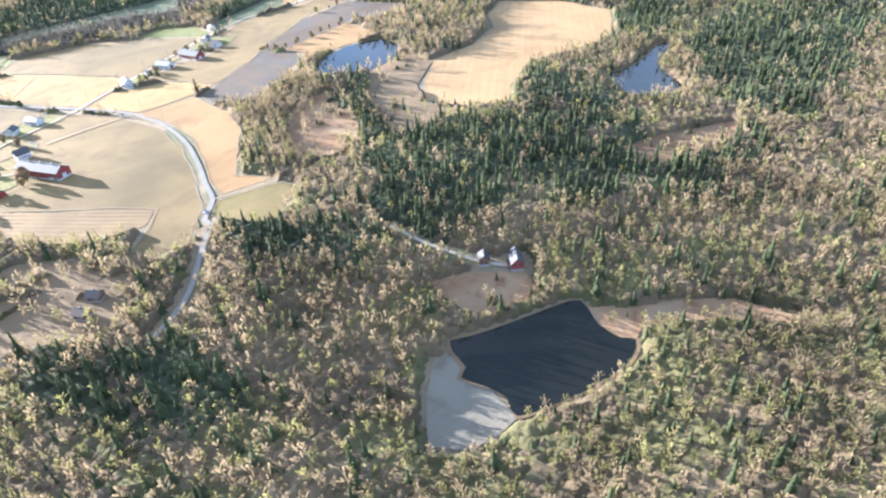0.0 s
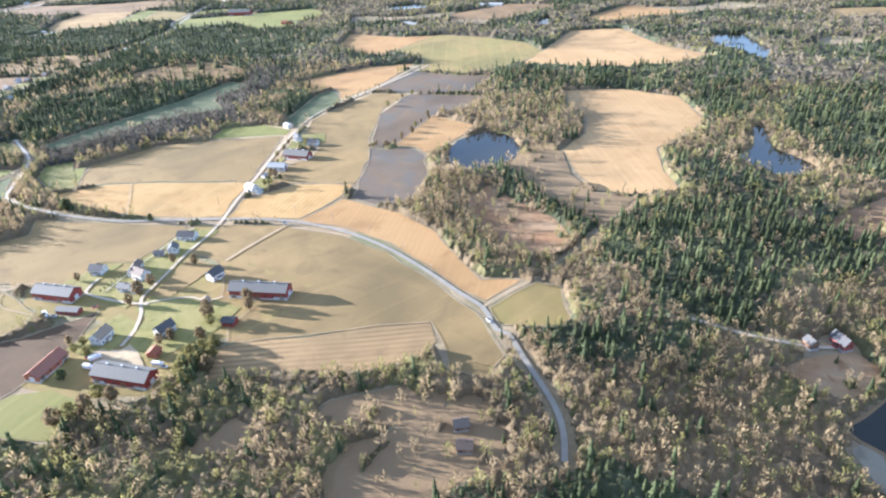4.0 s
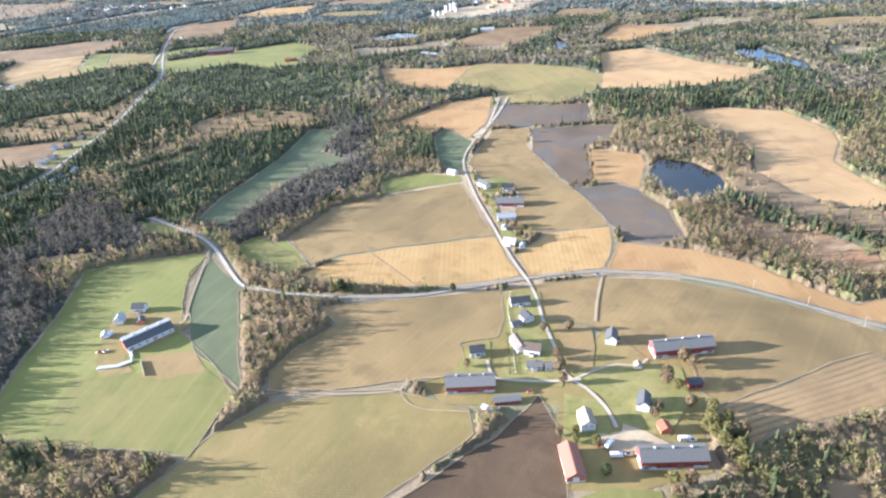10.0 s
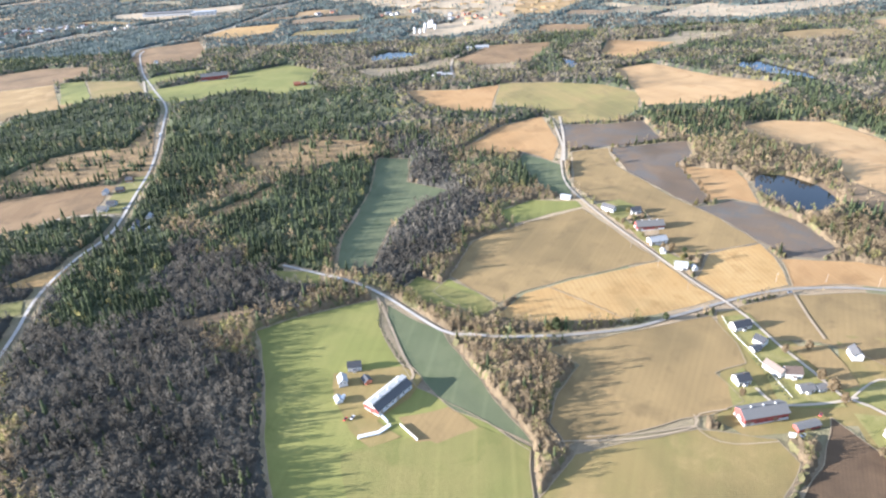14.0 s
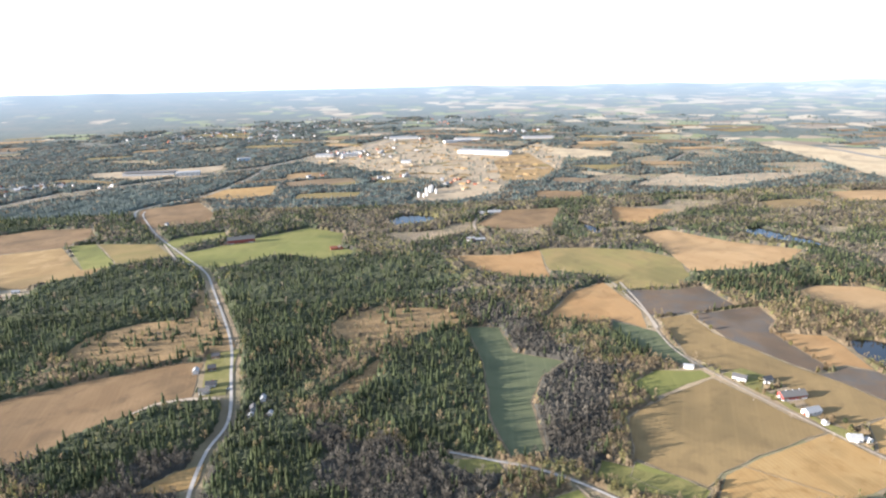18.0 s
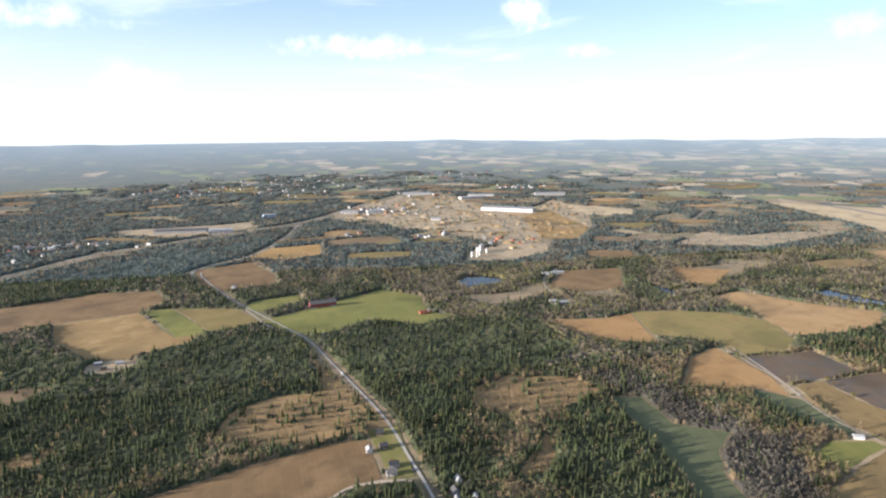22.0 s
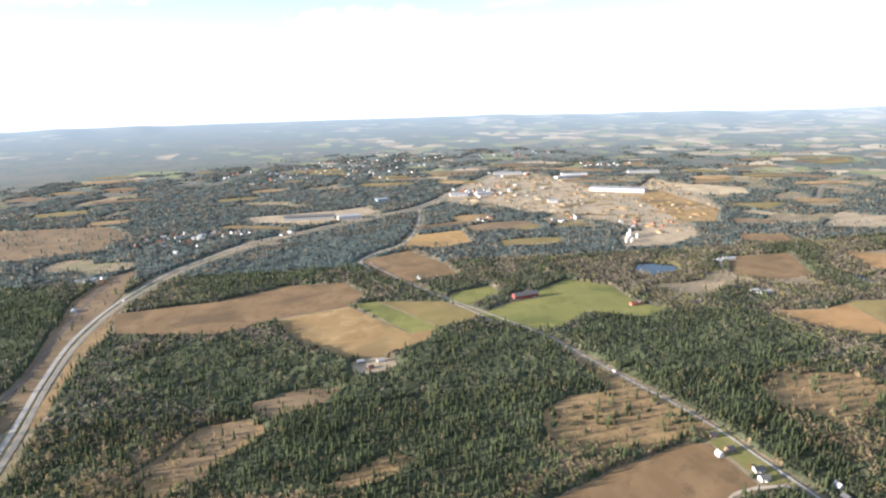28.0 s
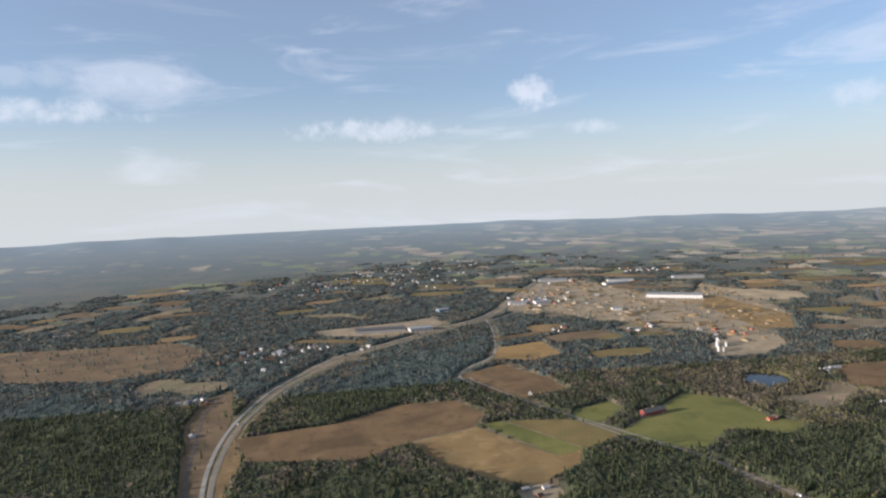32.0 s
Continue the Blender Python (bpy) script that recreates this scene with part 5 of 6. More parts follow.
building("shed", "white", "light_roof", -990, 2858, -22, 11, 10, 4, 6)
building("house", "white", "light_roof", -947, 4179, -4, 16, 14, 5, 8)
building("house", "white", "light_roof", -920, 4164, -15, 19, 14, 5, 8)
building("house", "white", "dark_roof", -894, 4168, -4, 16, 14, 5, 8)
building("shed", "grey", "light_roof", -855, 1912, -27, 12, 9, 3.5, 5)
building("shed", "white", "light_roof", -828, 1889, -27, 12, 8, 3, 5)
building("shed", "rust", "dark_roof", -857, 1881, -21, 9, 7, 3, 5)
building("house", "brown", "dark_roof", 24, 310, 88, 7, 6, 4, 6.5)
building("house", "red", "dark_roof", 43, 306, -90, 12, 7, 4.5, 8)


# ---- farm things ----
def lathe(profile, sides=10):
    """A turned solid from (radius, height) pairs."""
    bm = bmesh.new()
    rings = [[bm.verts.new((r * math.cos(2 * math.pi * k / sides), r * math.sin(2 * math.pi * k / sides), z)) for k in range(sides)] for r, z in profile]
    for a, b in zip(rings, rings[1:]):
        for k in range(sides):
            bm.faces.new((a[k], a[(k + 1) % sides], b[(k + 1) % sides], b[k]))
    bm.faces.new(rings[0][::-1])
    bm.faces.new(rings[-1])
    return bm


def on_land(x, y, yaw=0.0, lift=0.55):
    return pose(x, y, height_at(x, y) + lift, 0, 0, yaw)


def round_bale():
    root = tagged(new("round_bale"), "round hay bale wrapped in white film in the farmyard", "bale", "bales in the farmyard")
    bm = lathe([(0.5, 0), (0.68, 0.06), (0.72, 0.6), (0.68, 1.14), (0.5, 1.2)], 12)
    part("wrapped_roll", bm, "wrap", root)
    return root


bale = round_bale()
bale.matrix_world = on_land(-702, 693)
for a, b, n in (((-702, 693), (-688, 687), 9), ((-688, 687), (-677, 688), 8), ((-677, 701), (-677, 692), 6)):
    for k in range(n):
        t = (k + 0.5) / n
        for row in (0, 1):
            copy_thing(bale, on_land(a[0] + (b[0] - a[0]) * t + row * 0.6, a[1] + (b[1] - a[1]) * t + 1.6 * row, 30 * k, 0.55))


def vehicle(kind, mat, label):
    root = tagged(new(kind), label, "vehicle")
    long, wide = (4.6, 1.8) if kind == "car" else (7.5, 2.4) if kind == "truck" else (4.2, 2.0)
    bm = boxes((-long / 2, long / 2, -wide / 2, wide / 2, 0.35, 0.95 if kind != "truck" else 1.2))
    bmesh.ops.bevel(bm, geom=bm.edges[:], offset=0.12, segments=1, affect="EDGES")
    part("body", bm, mat, root)
    if kind == "truck":
        part("cargo_box", boxes((-long / 2, long * 0.2, -wide / 2, wide / 2, 1.2, 3.1)), "car_white", root)
        part("cab", boxes((long * 0.24, long / 2, -wide / 2, wide / 2, 1.2, 2.6)), mat, root)
    else:
        bm = boxes((-long * 0.36, long * 0.2, -wide * 0.44, wide * 0.44, 0.95, 1.5))
        bmesh.ops.bevel(bm, geom=bm.edges[:], offset=0.18, segments=1, affect="EDGES")
        part("cabin", bm, "glass", root)
    for sx in (-0.32, 0.32):
        for sy in (-1, 1):
            bm = lathe([(0.33, -0.1), (0.36, -0.05), (0.36, 0.05), (0.33, 0.1)], 10)
            bmesh.ops.rotate(bm, verts=bm.verts[:], cent=(0, 0, 0), matrix=Matrix.Rotation(math.pi / 2, 3, "X"))
            bmesh.ops.translate(bm, verts=bm.verts[:], vec=(sx * long, sy * wide * 0.46, 0.36))
            part("wheel", bm, "tyre", root)
    return root


for kind, mat, label, x, y, yaw in (
        ("car", "car_white", "white car driving on the asphalt road", -293, 588, -25), ("car", "car_white", "white car driving on the asphalt road", -163, 388, -75),
        ("tractor", "car_red", "red farm tractor parked in the yard", -424, 430, 20), ("truck", "car_white", "white van parked in the yard", -419, 427, 20),
        ("truck", "car_white", "white truck parked beside the barn", -421, 418, -30), ("car", "car_white", "white car parked beside the barn", -414, 415, -30),
        ("truck", "car_white", "white trailer parked behind the barn", -377, 406, -25), ("car", "car_white", "white car parked behind the barn", -373, 403, -25),
        ("truck", "car_white", "white tank trailer beside the red shed", -467, 494, -60), ("car", "car_white", "white car beside the red shed", -461, 491, 0),
        ("tractor", "car_red", "red farm machine at the field edge", -433, 493, 10), ("car", "car_white", "white car parked at the field edge", -448, 438, 60),
        ("truck", "car_white", "white truck in the gravel yard", -691, 736, 40), ("tractor", "car_red", "red farm machine in the gravel yard", -700, 716, 30),
        ("car", "car_white", "white car in the gravel yard", -695, 714, 30), ("car", "car_white", "white car on the forest road", -665, 1385, 65),
        ("truck", "car_white", "white truck on the forest road", -600, 1560, 70), ("car", "car_white", "white car parked by the hamlet", -730, 1262, 20),
        ("car", "car_red", "red car parked by the hamlet", -735, 1296, 20), ("truck", "car_white", "white truck on the motorway", -1000, 2615, 42),
        ("car", "car_white", "white car on the motorway", -770, 2795, 30), ("truck", "car_white", "white truck on the motorway", -330, 2950, 5)):
    vehicle(kind, mat, label).matrix_world = on_land(x, y, yaw, 0.8)


def silo(x, y, r, h):
    root = tagged(new("silo"), "tall white cylindrical silo of a gravel works", "silo", "silos of the works")
    part("shaft", lathe([(r, -2), (r, h)], 14), "white", root)
    part("cap", lathe([(r * 1.03, h + 0.02), (r * 1.03, h + 0.6), (r * 0.3, h + r * 0.7)], 14), "light_roof", root)
    part("ladder", boxes((r, r + 0.5, -0.4, 0.4, 0, h)), "grey", root)
    root.matrix_world = on_land(x, y, 0, 0.8)


for x, y, r, h in ((325, 2029, 6, 26), (343, 2032, 6, 30), (360, 2041, 6, 30), (268, 2004, 5, 24), (280, 1994, 5, 18), (300, 2000, 4, 16), (348, 2010, 5, 20)):
    silo(x, y, r * 0.75, h * 0.65)


def heap(name, mat, label, category, rng, r, h):
    bm = bmesh.new()
    sides, prev = 14, None
    for q, z in ((1.0, -1.0), (0.8, 0.25), (0.5, 0.65), (0.2, 0.95)):
        ring = [bm.verts.new((r * q * rng.uniform(0.8, 1.2) * math.cos(2 * math.pi * k / sides) * 1.5, r * q * rng.uniform(0.8, 1.2) * math.sin(2 * math.pi * k / sides), h * z * rng.uniform(0.85, 1.15))) for k in range(sides)]
        if prev:
            for k in range(sides):
                bm.faces.new((prev[k], prev[(k + 1) % sides], ring[(k + 1) % sides], ring[k]))
        prev = ring
    bm.faces.new(prev)
    me = bpy.data.meshes.new(name)
    bm.to_mesh(me)
    bm.free()
    me.materials.append(mat)
    return tagged(new(name, me), label, category, "heaps in the gravel works")


heap_rng = random.Random(5)
kinds = [heap("sand_mound", SOILS[k], w, "heap", heap_rng, 16, 8) for k, w in
         (("sand", "pale heap of sand and gravel"), ("clearing", "brown heap of earth and roots"), ("brown", "tilted heap of dug soil"))]
works = FIELDS["gravel_works"][1]
spots = []
while len(spots) < 210:
    x, y = heap_rng.uniform(440, 1780), heap_rng.uniform(1930, 3270)
    if within(x, y, works) and all(math.hypot(x - a, y - b) > 22 for a, b in spots) and not (1080 < x < 1290 and 2390 < y < 2690):
        spots.append((x, y))
for k, (x, y) in enumerate(spots):
    s = heap_rng.uniform(0.25, 0.85)
    m = on_land(x, y, heap_rng.uniform(0, 360), 0.8) @ Matrix.Diagonal((s * 1.3, s, s * 0.8, 1))
    src = kinds[k % 3]
    if k < 3:
        src.matrix_world = m
    else:
        ob = copy_thing(src, Matrix.Identity(4))
        ob.matrix_world = m
# dug floors and scrub between the heaps
for k in range(120):
    x, y = heap_rng.uniform(440, 1780), heap_rng.uniform(1930, 3270)
    if not within(x, y, works):
        continue
    a, b, t = heap_rng.uniform(18, 80), heap_rng.uniform(8, 30), heap_rng.uniform(-1.4, 0.2)
    ring = [(x + a * math.cos(u) * math.cos(t) - b * math.sin(u) * math.sin(t), y + a * math.cos(u) * math.sin(t) + b * math.sin(u) * math.cos(t)) for u in np.linspace(0, 5.7, 9)]
    kind = heap_rng.choice(("tan", "pale", "sand", "heath", "grass", "brown", "sand"))
    tagged(drape("yard", densify(ring, 10, 9.0, seed=k), 0.6 + 0.01 * k, SOILS[kind]), "dug floor of the gravel works, " + FIELD_WORDS[kind].split(" with")[0], "bare ground", kind="structure")


# ---- far towns ----
def town_house(wall, roof, L, W, h1, h2):
    root = tagged(new("town_house"), f"small far-off {WORDS[wall]} house with {WORDS[roof]}", "house", "houses of the far town")
    part("wall", gable_walls(L, W, h1, h2), wall, root)
    for s in (-1, 1):
        part("roof_pitch", roof_half(L, W, h1, h2, s), roof, root)
    return root


models = [town_house(*row) for row in (("grey", "dark_roof", 13, 10, 5, 8), ("white", "dark_roof", 14, 9, 5, 8), ("rust", "brown_roof", 12, 9, 4.5, 7), ("grey", "light_roof", 19, 12, 6, 8))]
town_rng = random.Random(3)
clusters = [((600, 4450), 300, 45), ((1150, 4560), 350, 55), ((1720, 4720), 350, 34), ((900, 4000), 220, 16), ((700, 3040), 90, 14), ((1400, 3330), 120, 10), ((2080, 3150), 130, 22), ((-620, 3190), 120, 26), ((-420, 3060), 90, 10), ((820, 2960), 150, 22), ((560, 2100), 90, 8), ((453, 2325), 70, 8), ((300, 2570), 60, 6), ((-560, 3140), 60, 8), ((-1000, 2860), 40, 5), ((2500, 4100), 380, 26)]
TOWN_TOPS = []
for (cx, cy), spread, count in clusters:
    for k in range(count):
        x, y = cx + town_rng.gauss(0, spread * 0.6), cy + town_rng.gauss(0, spread * 0.6)
        m = on_land(x, y, town_rng.uniform(0, 180), 2.0)
        TOWN_TOPS.append((x, y, 15))
        src = town_rng.choice(models)
        if src.matrix_world.translation.length < 1:
            src.matrix_world = m
            bpy.context.view_layer.update()
        else:
            copy_thing(src, m)


# ---- single trees and shrubs ----
def single_tree(label, kind, mat, tall, wide, rng, sprays=150):
    """A free-standing tree: tapered stem with limbs, and a crown of many small sprays."""
    root = tagged(new(kind), label, "tree" if kind != "shrub" else "shrub")
    bm = lathe([(0.30, -0.5), (0.22, tall * 0.3), (0.08, tall * 0.75)], 6)
    for k in range(5):
        a, z = k * 1.26, tall * (0.3 + 0.07 * k)
        limb = lathe([(0.09, 0), (0.03, tall * 0.3)], 5)
        bmesh.ops.rotate(limb, verts=limb.verts[:], cent=(0, 0, 0), matrix=Euler((0, 0.8, a)).to_matrix())
        bmesh.ops.translate(limb, verts=limb.verts[:], vec=(0, 0, z))
        me = bpy.data.meshes.new("limb")
        limb.to_mesh(me)
        limb.free()
        bm.from_mesh(me)
        bpy.data.meshes.remove(me)
    part("trunk", bm, "trunk", root)
    v, f = [], []
    for k in range(sprays):
        a, h = rng.uniform(0, 6.283), rng.uniform(0, 1)
        r = wide * math.sin(math.pi * min(1, 0.12 + 0.82 * h)) * math.sqrt(rng.uniform(0.1, 1))
        c = Vector((r * math.cos(a), r * math.sin(a), tall * (0.2 + 0.8 * h)))
        for j in range(2):
            d = Vector((rng.gauss(0, 1), rng.gauss(0, 1), rng.gauss(0.4, 1))).normalized() * tall * 0.10
            s = d.cross(Vector((rng.gauss(0, 1), rng.gauss(0, 1), rng.gauss(0, 1)))).normalized() * tall * 0.045
            n = len(v)
            v += [tuple(c - d - s), tuple(c - d + s), tuple(c + d)]
            f.append((n, n + 1, n + 2))
    me = mesh_from("crown", v, f, [MAT[mat]], {"tint": np.repeat(np.random.default_rng(len(v)).uniform(0.2, 0.9, len(f)), 3)})
    crown = new("crown", me)
    crown.parent = root
    return root


tree_rng = random.Random(21)
makes = {
    "bare": single_tree("leafless broadleaf tree standing alone in the fields", "broadleaf_tree", "bare", 11, 3.6, tree_rng),
    "bud": single_tree("olive budding broadleaf tree beside the farm", "broadleaf_tree", "budding", 10, 4.2, tree_rng),
    "pine": single_tree("dark green round-crowned pine beside the road", "pine_tree", "spruce", 11, 4.4, tree_rng, 240),
    "shrub": single_tree("small green garden shrub in a row along the lawn", "shrub", "spruce", 2.4, 0.9, tree_rng, 40),
}
placed = set()


def stand(key, x, y, s=1.0):
    m = on_land(x, y, tree_rng.uniform(0, 360), 0.4) @ Matrix.Scale(s, 4)
    if key in placed:
        copy_thing(makes[key], Matrix.Identity(4)).matrix_world = m
    else:
        makes[key].matrix_world = m
        placed.add(key)


for key, x, y, s in (("pine", -500, 690, 1.15), ("pine", -415, 637, 0.7), ("bud", -354, 395, 1.2), ("bud", -358, 381, 1.3), ("bud", -366, 372, 1.2), ("bare", -399, 380, 1.1),
                     ("bud", -408, 385, 1.1), ("bare", -322, 460, 1.2), ("bare", -321, 452, 1.0), ("pine", -435, 411, 0.8), ("bud", -347, 441, 0.9), ("bare", -379, 430, 0.8),
                     ("bare", -372, 433, 0.8), ("bud", -350, 410, 1.1), ("bare", -352, 425, 1.0), ("bare", -345, 390, 1.2), ("bud", -343, 403, 1.0), ("bare", -413, 376, 1.2),
                     ("bud", -420, 372, 1.2), ("bare", -428, 368, 1.3), ("bare", -366, 535, 0.9), ("bare", -384, 545, 0.8), ("pine", -295, 700, 0.6), ("pine", -305, 692, 0.6),
                     ("bare", -300, 712, 0.8), ("bud", -262, 800, 0.8), ("pine", -283, 775, 0.6), ("bud", -356, 404, 1.3), ("bud", -349, 399, 1.1), ("bud", -361, 390, 1.2), ("bud", -343, 415, 1.0), ("bud", -425, 432, 0.8), ("bud", -430, 446, 0.7), ("bare", -403, 499, 1.2), ("bare", -349, 450, 1.4), ("bud", -360, 398, 1.1), ("bud", -359, 405, 1.0), ("bud", -359, 392, 1.0), ("bare", -396, 511, 1.0), ("bare", -408, 488, 0.9), ("bare", -440, 450, 0.7), ("bud", -435, 440, 0.7), ("bare", -456, 540, 0.7)):
    stand(key, x, y, s)
for k in range(13):
    t = k / 12
    stand("shrub", -410 - 24 * t, 557 - 41 * t, 0.9 + 0.3 * tree_rng.random())
for a, b, n in (((-500, 690), (-560, 735), 5), ((-191, 761), (-168, 749), 6), ((-168, 749), (-96, 847), 9), ((-100, 960), (-150, 908), 4), ((-277, 835), (-314, 688), 10)):
    for k in range(n):
        t = (k + tree_rng.uniform(0.1, 0.9)) / n
        stand(tree_rng.choice(("bare", "bud", "bare")), a[0] + (b[0] - a[0]) * t + tree_rng.gauss(0, 2), a[1] + (b[1] - a[1]) * t + tree_rng.gauss(0, 2), tree_rng.uniform(0.35, 0.8))


# low hedge in the ditch beside the lane to the cattle barn
for p in curve_line([(-596, 828), (-613, 806), (-622, 778), (-630, 739)], 3.0):
    stand("shrub", p.x + tree_rng.gauss(0, 0.6), p.y + tree_rng.gauss(0, 0.6), tree_rng.uniform(0.9, 1.5))


# ---- fences, walls and poles ----
def fence(points, label):
    root = tagged(new("fence"), label, "fence")
    line = curve_line(points, 4.0)
    for k, p in enumerate(line):
        z = height_at(p.x, p.y) + 0.5
        part("post", boxes((p.x - 0.09, p.x + 0.09, p.y - 0.09, p.y + 0.09, z - 0.6, z + 1.15)), "white", root)
        if k:
            q = line[k - 1]
            d = (p - q)
            s = Vector((-d.y, d.x)).normalized() * 0.05
            bm = bmesh.new()
            for z0, z1 in ((0.35, 0.5), (0.85, 1.0)):
                zq, zp = height_at(q.x, q.y) + 0.5, z
                v = [bm.verts.new(c) for c in ((*(q + s), zq + z0), (*(q - s), zq + z0), (*(q - s), zq + z1), (*(q + s), zq + z1),
                                                 (*(p + s), zp + z0), (*(p - s), zp + z0), (*(p - s), zp + z1), (*(p + s), zp + z1))]
                for f in ((0, 1, 2, 3), (7, 6, 5, 4), (0, 4, 5, 1), (1, 5, 6, 2), (2, 6, 7, 3), (3, 7, 4, 0)):
                    bm.faces.new([v[i] for i in f])
            part("rail", bm, "white", root)


fence([(-396, 575), (-408, 553), (-420, 533), (-430, 515)], "white wooden rail fence along the garden lawns")
fence([(-374, 607), (-388, 590), (-398, 572)], "white wooden rail fence behind the houses")
wall = tagged(new("retaining_wall"), "low concrete retaining wall by the manure yard", "wall")
part("wall_slab", boxes((-10.5, 10.5, -0.25, 0.25, -1, 1.8)), "stone", wall)
part("wall_cap", boxes((-10.6, 10.6, -0.35, 0.35, 1.82, 2.0)), "wood", wall)
wall.matrix_world = on_land(-670.5, 674, -87)


def utility_pole(x, y):
    root = tagged(new("utility_pole"), "grey wooden utility pole beside the road", "pole", "poles along the roads")
    part("pole", lathe([(0.16, -0.5), (0.11, 9)], 6), "wood", root)
    part("crossarm", boxes((-1.1, 1.1, -0.07, 0.07, 8.2, 8.4)), "wood", root)
    for sx in (-0.9, 0, 0.9):
        part("insulator", boxes((sx - 0.06, sx + 0.06, -0.06, 0.06, 8.42, 8.65)), "white", root)
    root.matrix_world = on_land(x, y, 40)
    return root


pole = utility_pole(-282, 607)
for x, y in ((-250, 575), (-222, 540), (-200, 500), (-186, 460), (-176, 420), (-355, 655), (-340, 700), (-326, 745), (-312, 790), (-296, 835), (-700, 1330), (-680, 1378), (-660, 1426), (-640, 1474), (-620, 1522), (-602, 1570)):
    copy_thing(pole, on_land(x, y, 40))


# ---- slash and stumps on the felled ground ----
def slash(outline, seed):
    """Dropped branches and logs, strewn over a clearing."""
    rng = np.random.default_rng(seed)
    lo, hi = np.min(outline, 0), np.max(outline, 0)
    area = (hi[0] - lo[0]) * (hi[1] - lo[1])
    v, f = [], []
    for _ in range(int(min(1400, area / 12))):
        x, y = rng.uniform(lo[0], hi[0]), rng.uniform(lo[1], hi[1])
        if not within(x, y, outline):
            continue
        t = rng.normal(0.5, 0.5)
        L, w, h = rng.uniform(1.5, 6), rng.uniform(0.25, 0.8), rng.uniform(0.3, 0.9)
        c, s, z = math.cos(t), math.sin(t), height_at(x, y)
        k = len(v)
        for u, q, g in ((-L, 0, 0.2), (0, -w, 0.1), (L, 0, 0.2), (0, w, 0.1), (0, 0, h + 0.3)):
            v.append((x + c * u - s * q, y + s * u + c * q, z + g))
        f += [(k, k + 1, k + 4), (k + 1, k + 2, k + 4), (k + 2, k + 3, k + 4), (k + 3, k, k + 4)]
    if v:
        me = mesh_from("slash", v, f, [MAT["slash"]], {"tint": np.repeat(rng.uniform(0.0, 1.1, len(v) // 5), 5)})
        tagged(new("slash", me), "strewn logs, branches and stumps on felled ground", "felled wood", kind="stuff")


for seed, (kind, outline) in enumerate(FIELDS.values()):
    if kind == "clearing":
        slash(outline, seed)


# ---- woods ----
def inside(px, py, outline):
    """Which of the points lie in the outline."""
    hit = np.zeros(len(px), bool)
    n = len(outline)
    for k in range(n):
        (x0, y0), (x1, y1) = outline[k], outline[(k + 1) % n]
        if y0 == y1:
            continue
        cross = (y0 > py) != (y1 > py)
        hit ^= cross & (px < (x1 - x0) * (py - y0) / (y1 - y0) + x0)
    return hit


def cone_tree(rng, layers, sides, tall=1.0, radius=0.16):
    """A spruce, 1 high: ragged skirts of branches, each a pointed star."""
    v, f = [], []
    for k in range(layers):
        z0 = 0.10 + 0.80 * k / layers
        z1 = min(1.0, z0 + 1.45 / (layers + 0.6))
        r = radius * (1 - 0.86 * k / layers)
        base = len(v)
        v.append((rng.normal(0, 0.005), rng.normal(0, 0.005), z1))
        for j in range(sides):
            a = 2 * math.pi * (j + 0.5 * (k % 2)) / sides + rng.normal(0, 0.12)
            q = r * (1.18 if j % 2 else 0.62) * rng.uniform(0.8, 1.2)
            v.append((q * math.cos(a), q * math.sin(a), z0 + (0.0 if j % 2 else 0.05) + rng.normal(0, 0.015)))
        for j in range(sides):
            f.append((base, base + 1 + j, base + 1 + (j + 1) % sides))
    v = np.array(v)
    # tint grows with height: shade painted on the lower skirts, lighter tips
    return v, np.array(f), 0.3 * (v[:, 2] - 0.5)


def twig_tree(rng, sprays, spread=0.22, thick=0.03, long=0.16):
    """A leafless broadleaf tree, 1 high: a stem, and a loose dome of many small sprays of twigs that all strive upwards."""
    v, f, shade = [], [], []
    lean = Vector((rng.normal(0, 0.04), rng.normal(0, 0.04), 0))
    lobes = rng.uniform(0, 6.28, 2)

    def blade(a, b, w, tone):
        side = Vector((rng.normal(), rng.normal(), rng.normal() * 0.4)).cross(b - a)
        side = side.normalized() * w if side.length > 1e-6 else Vector((w, 0, 0))
        k = len(v)
        v.extend([tuple(a - side * 0.5), tuple(a + side * 0.5), tuple(b + side), tuple(b - side)])
        # light painted onto the outer end of each spray
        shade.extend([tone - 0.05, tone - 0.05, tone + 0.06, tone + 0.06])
        f.extend([(k, k + 1, k + 2), (k, k + 2, k + 3)])

    blade(Vector((0, 0, 0)), Vector((0, 0, 0.6)) + lean, 0.014, 0.05)
    for j in range(sprays):
        a, h = rng.uniform(0, 2 * math.pi), (j + rng.uniform(0, 1)) / sprays
        dome = math.sqrt(max(0.02, 1 - ((h - 0.38) / 0.64) ** 2))
        r = spread * dome * math.sqrt(rng.uniform(0.08, 1)) * (0.9 + 0.2 * math.sin(2 * a + lobes[0]))
        c = Vector((r * math.cos(a), r * math.sin(a), 0.22 + 0.66 * h)) + lean * h
        out = r / spread
        d = Vector((math.cos(a) * 0.7 * out + rng.normal(0, 0.3), math.sin(a) * 0.7 * out + rng.normal(0, 0.3), 0.8)).normalized()
        L = long * rng.uniform(0.6, 1.3)
        # painted shading: darker low and inside, lighter towards top and rim
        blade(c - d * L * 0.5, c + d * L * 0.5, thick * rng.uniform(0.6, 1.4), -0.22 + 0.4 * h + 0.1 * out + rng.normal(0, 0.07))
    return np.array(v), np.array(f), np.array(shade)


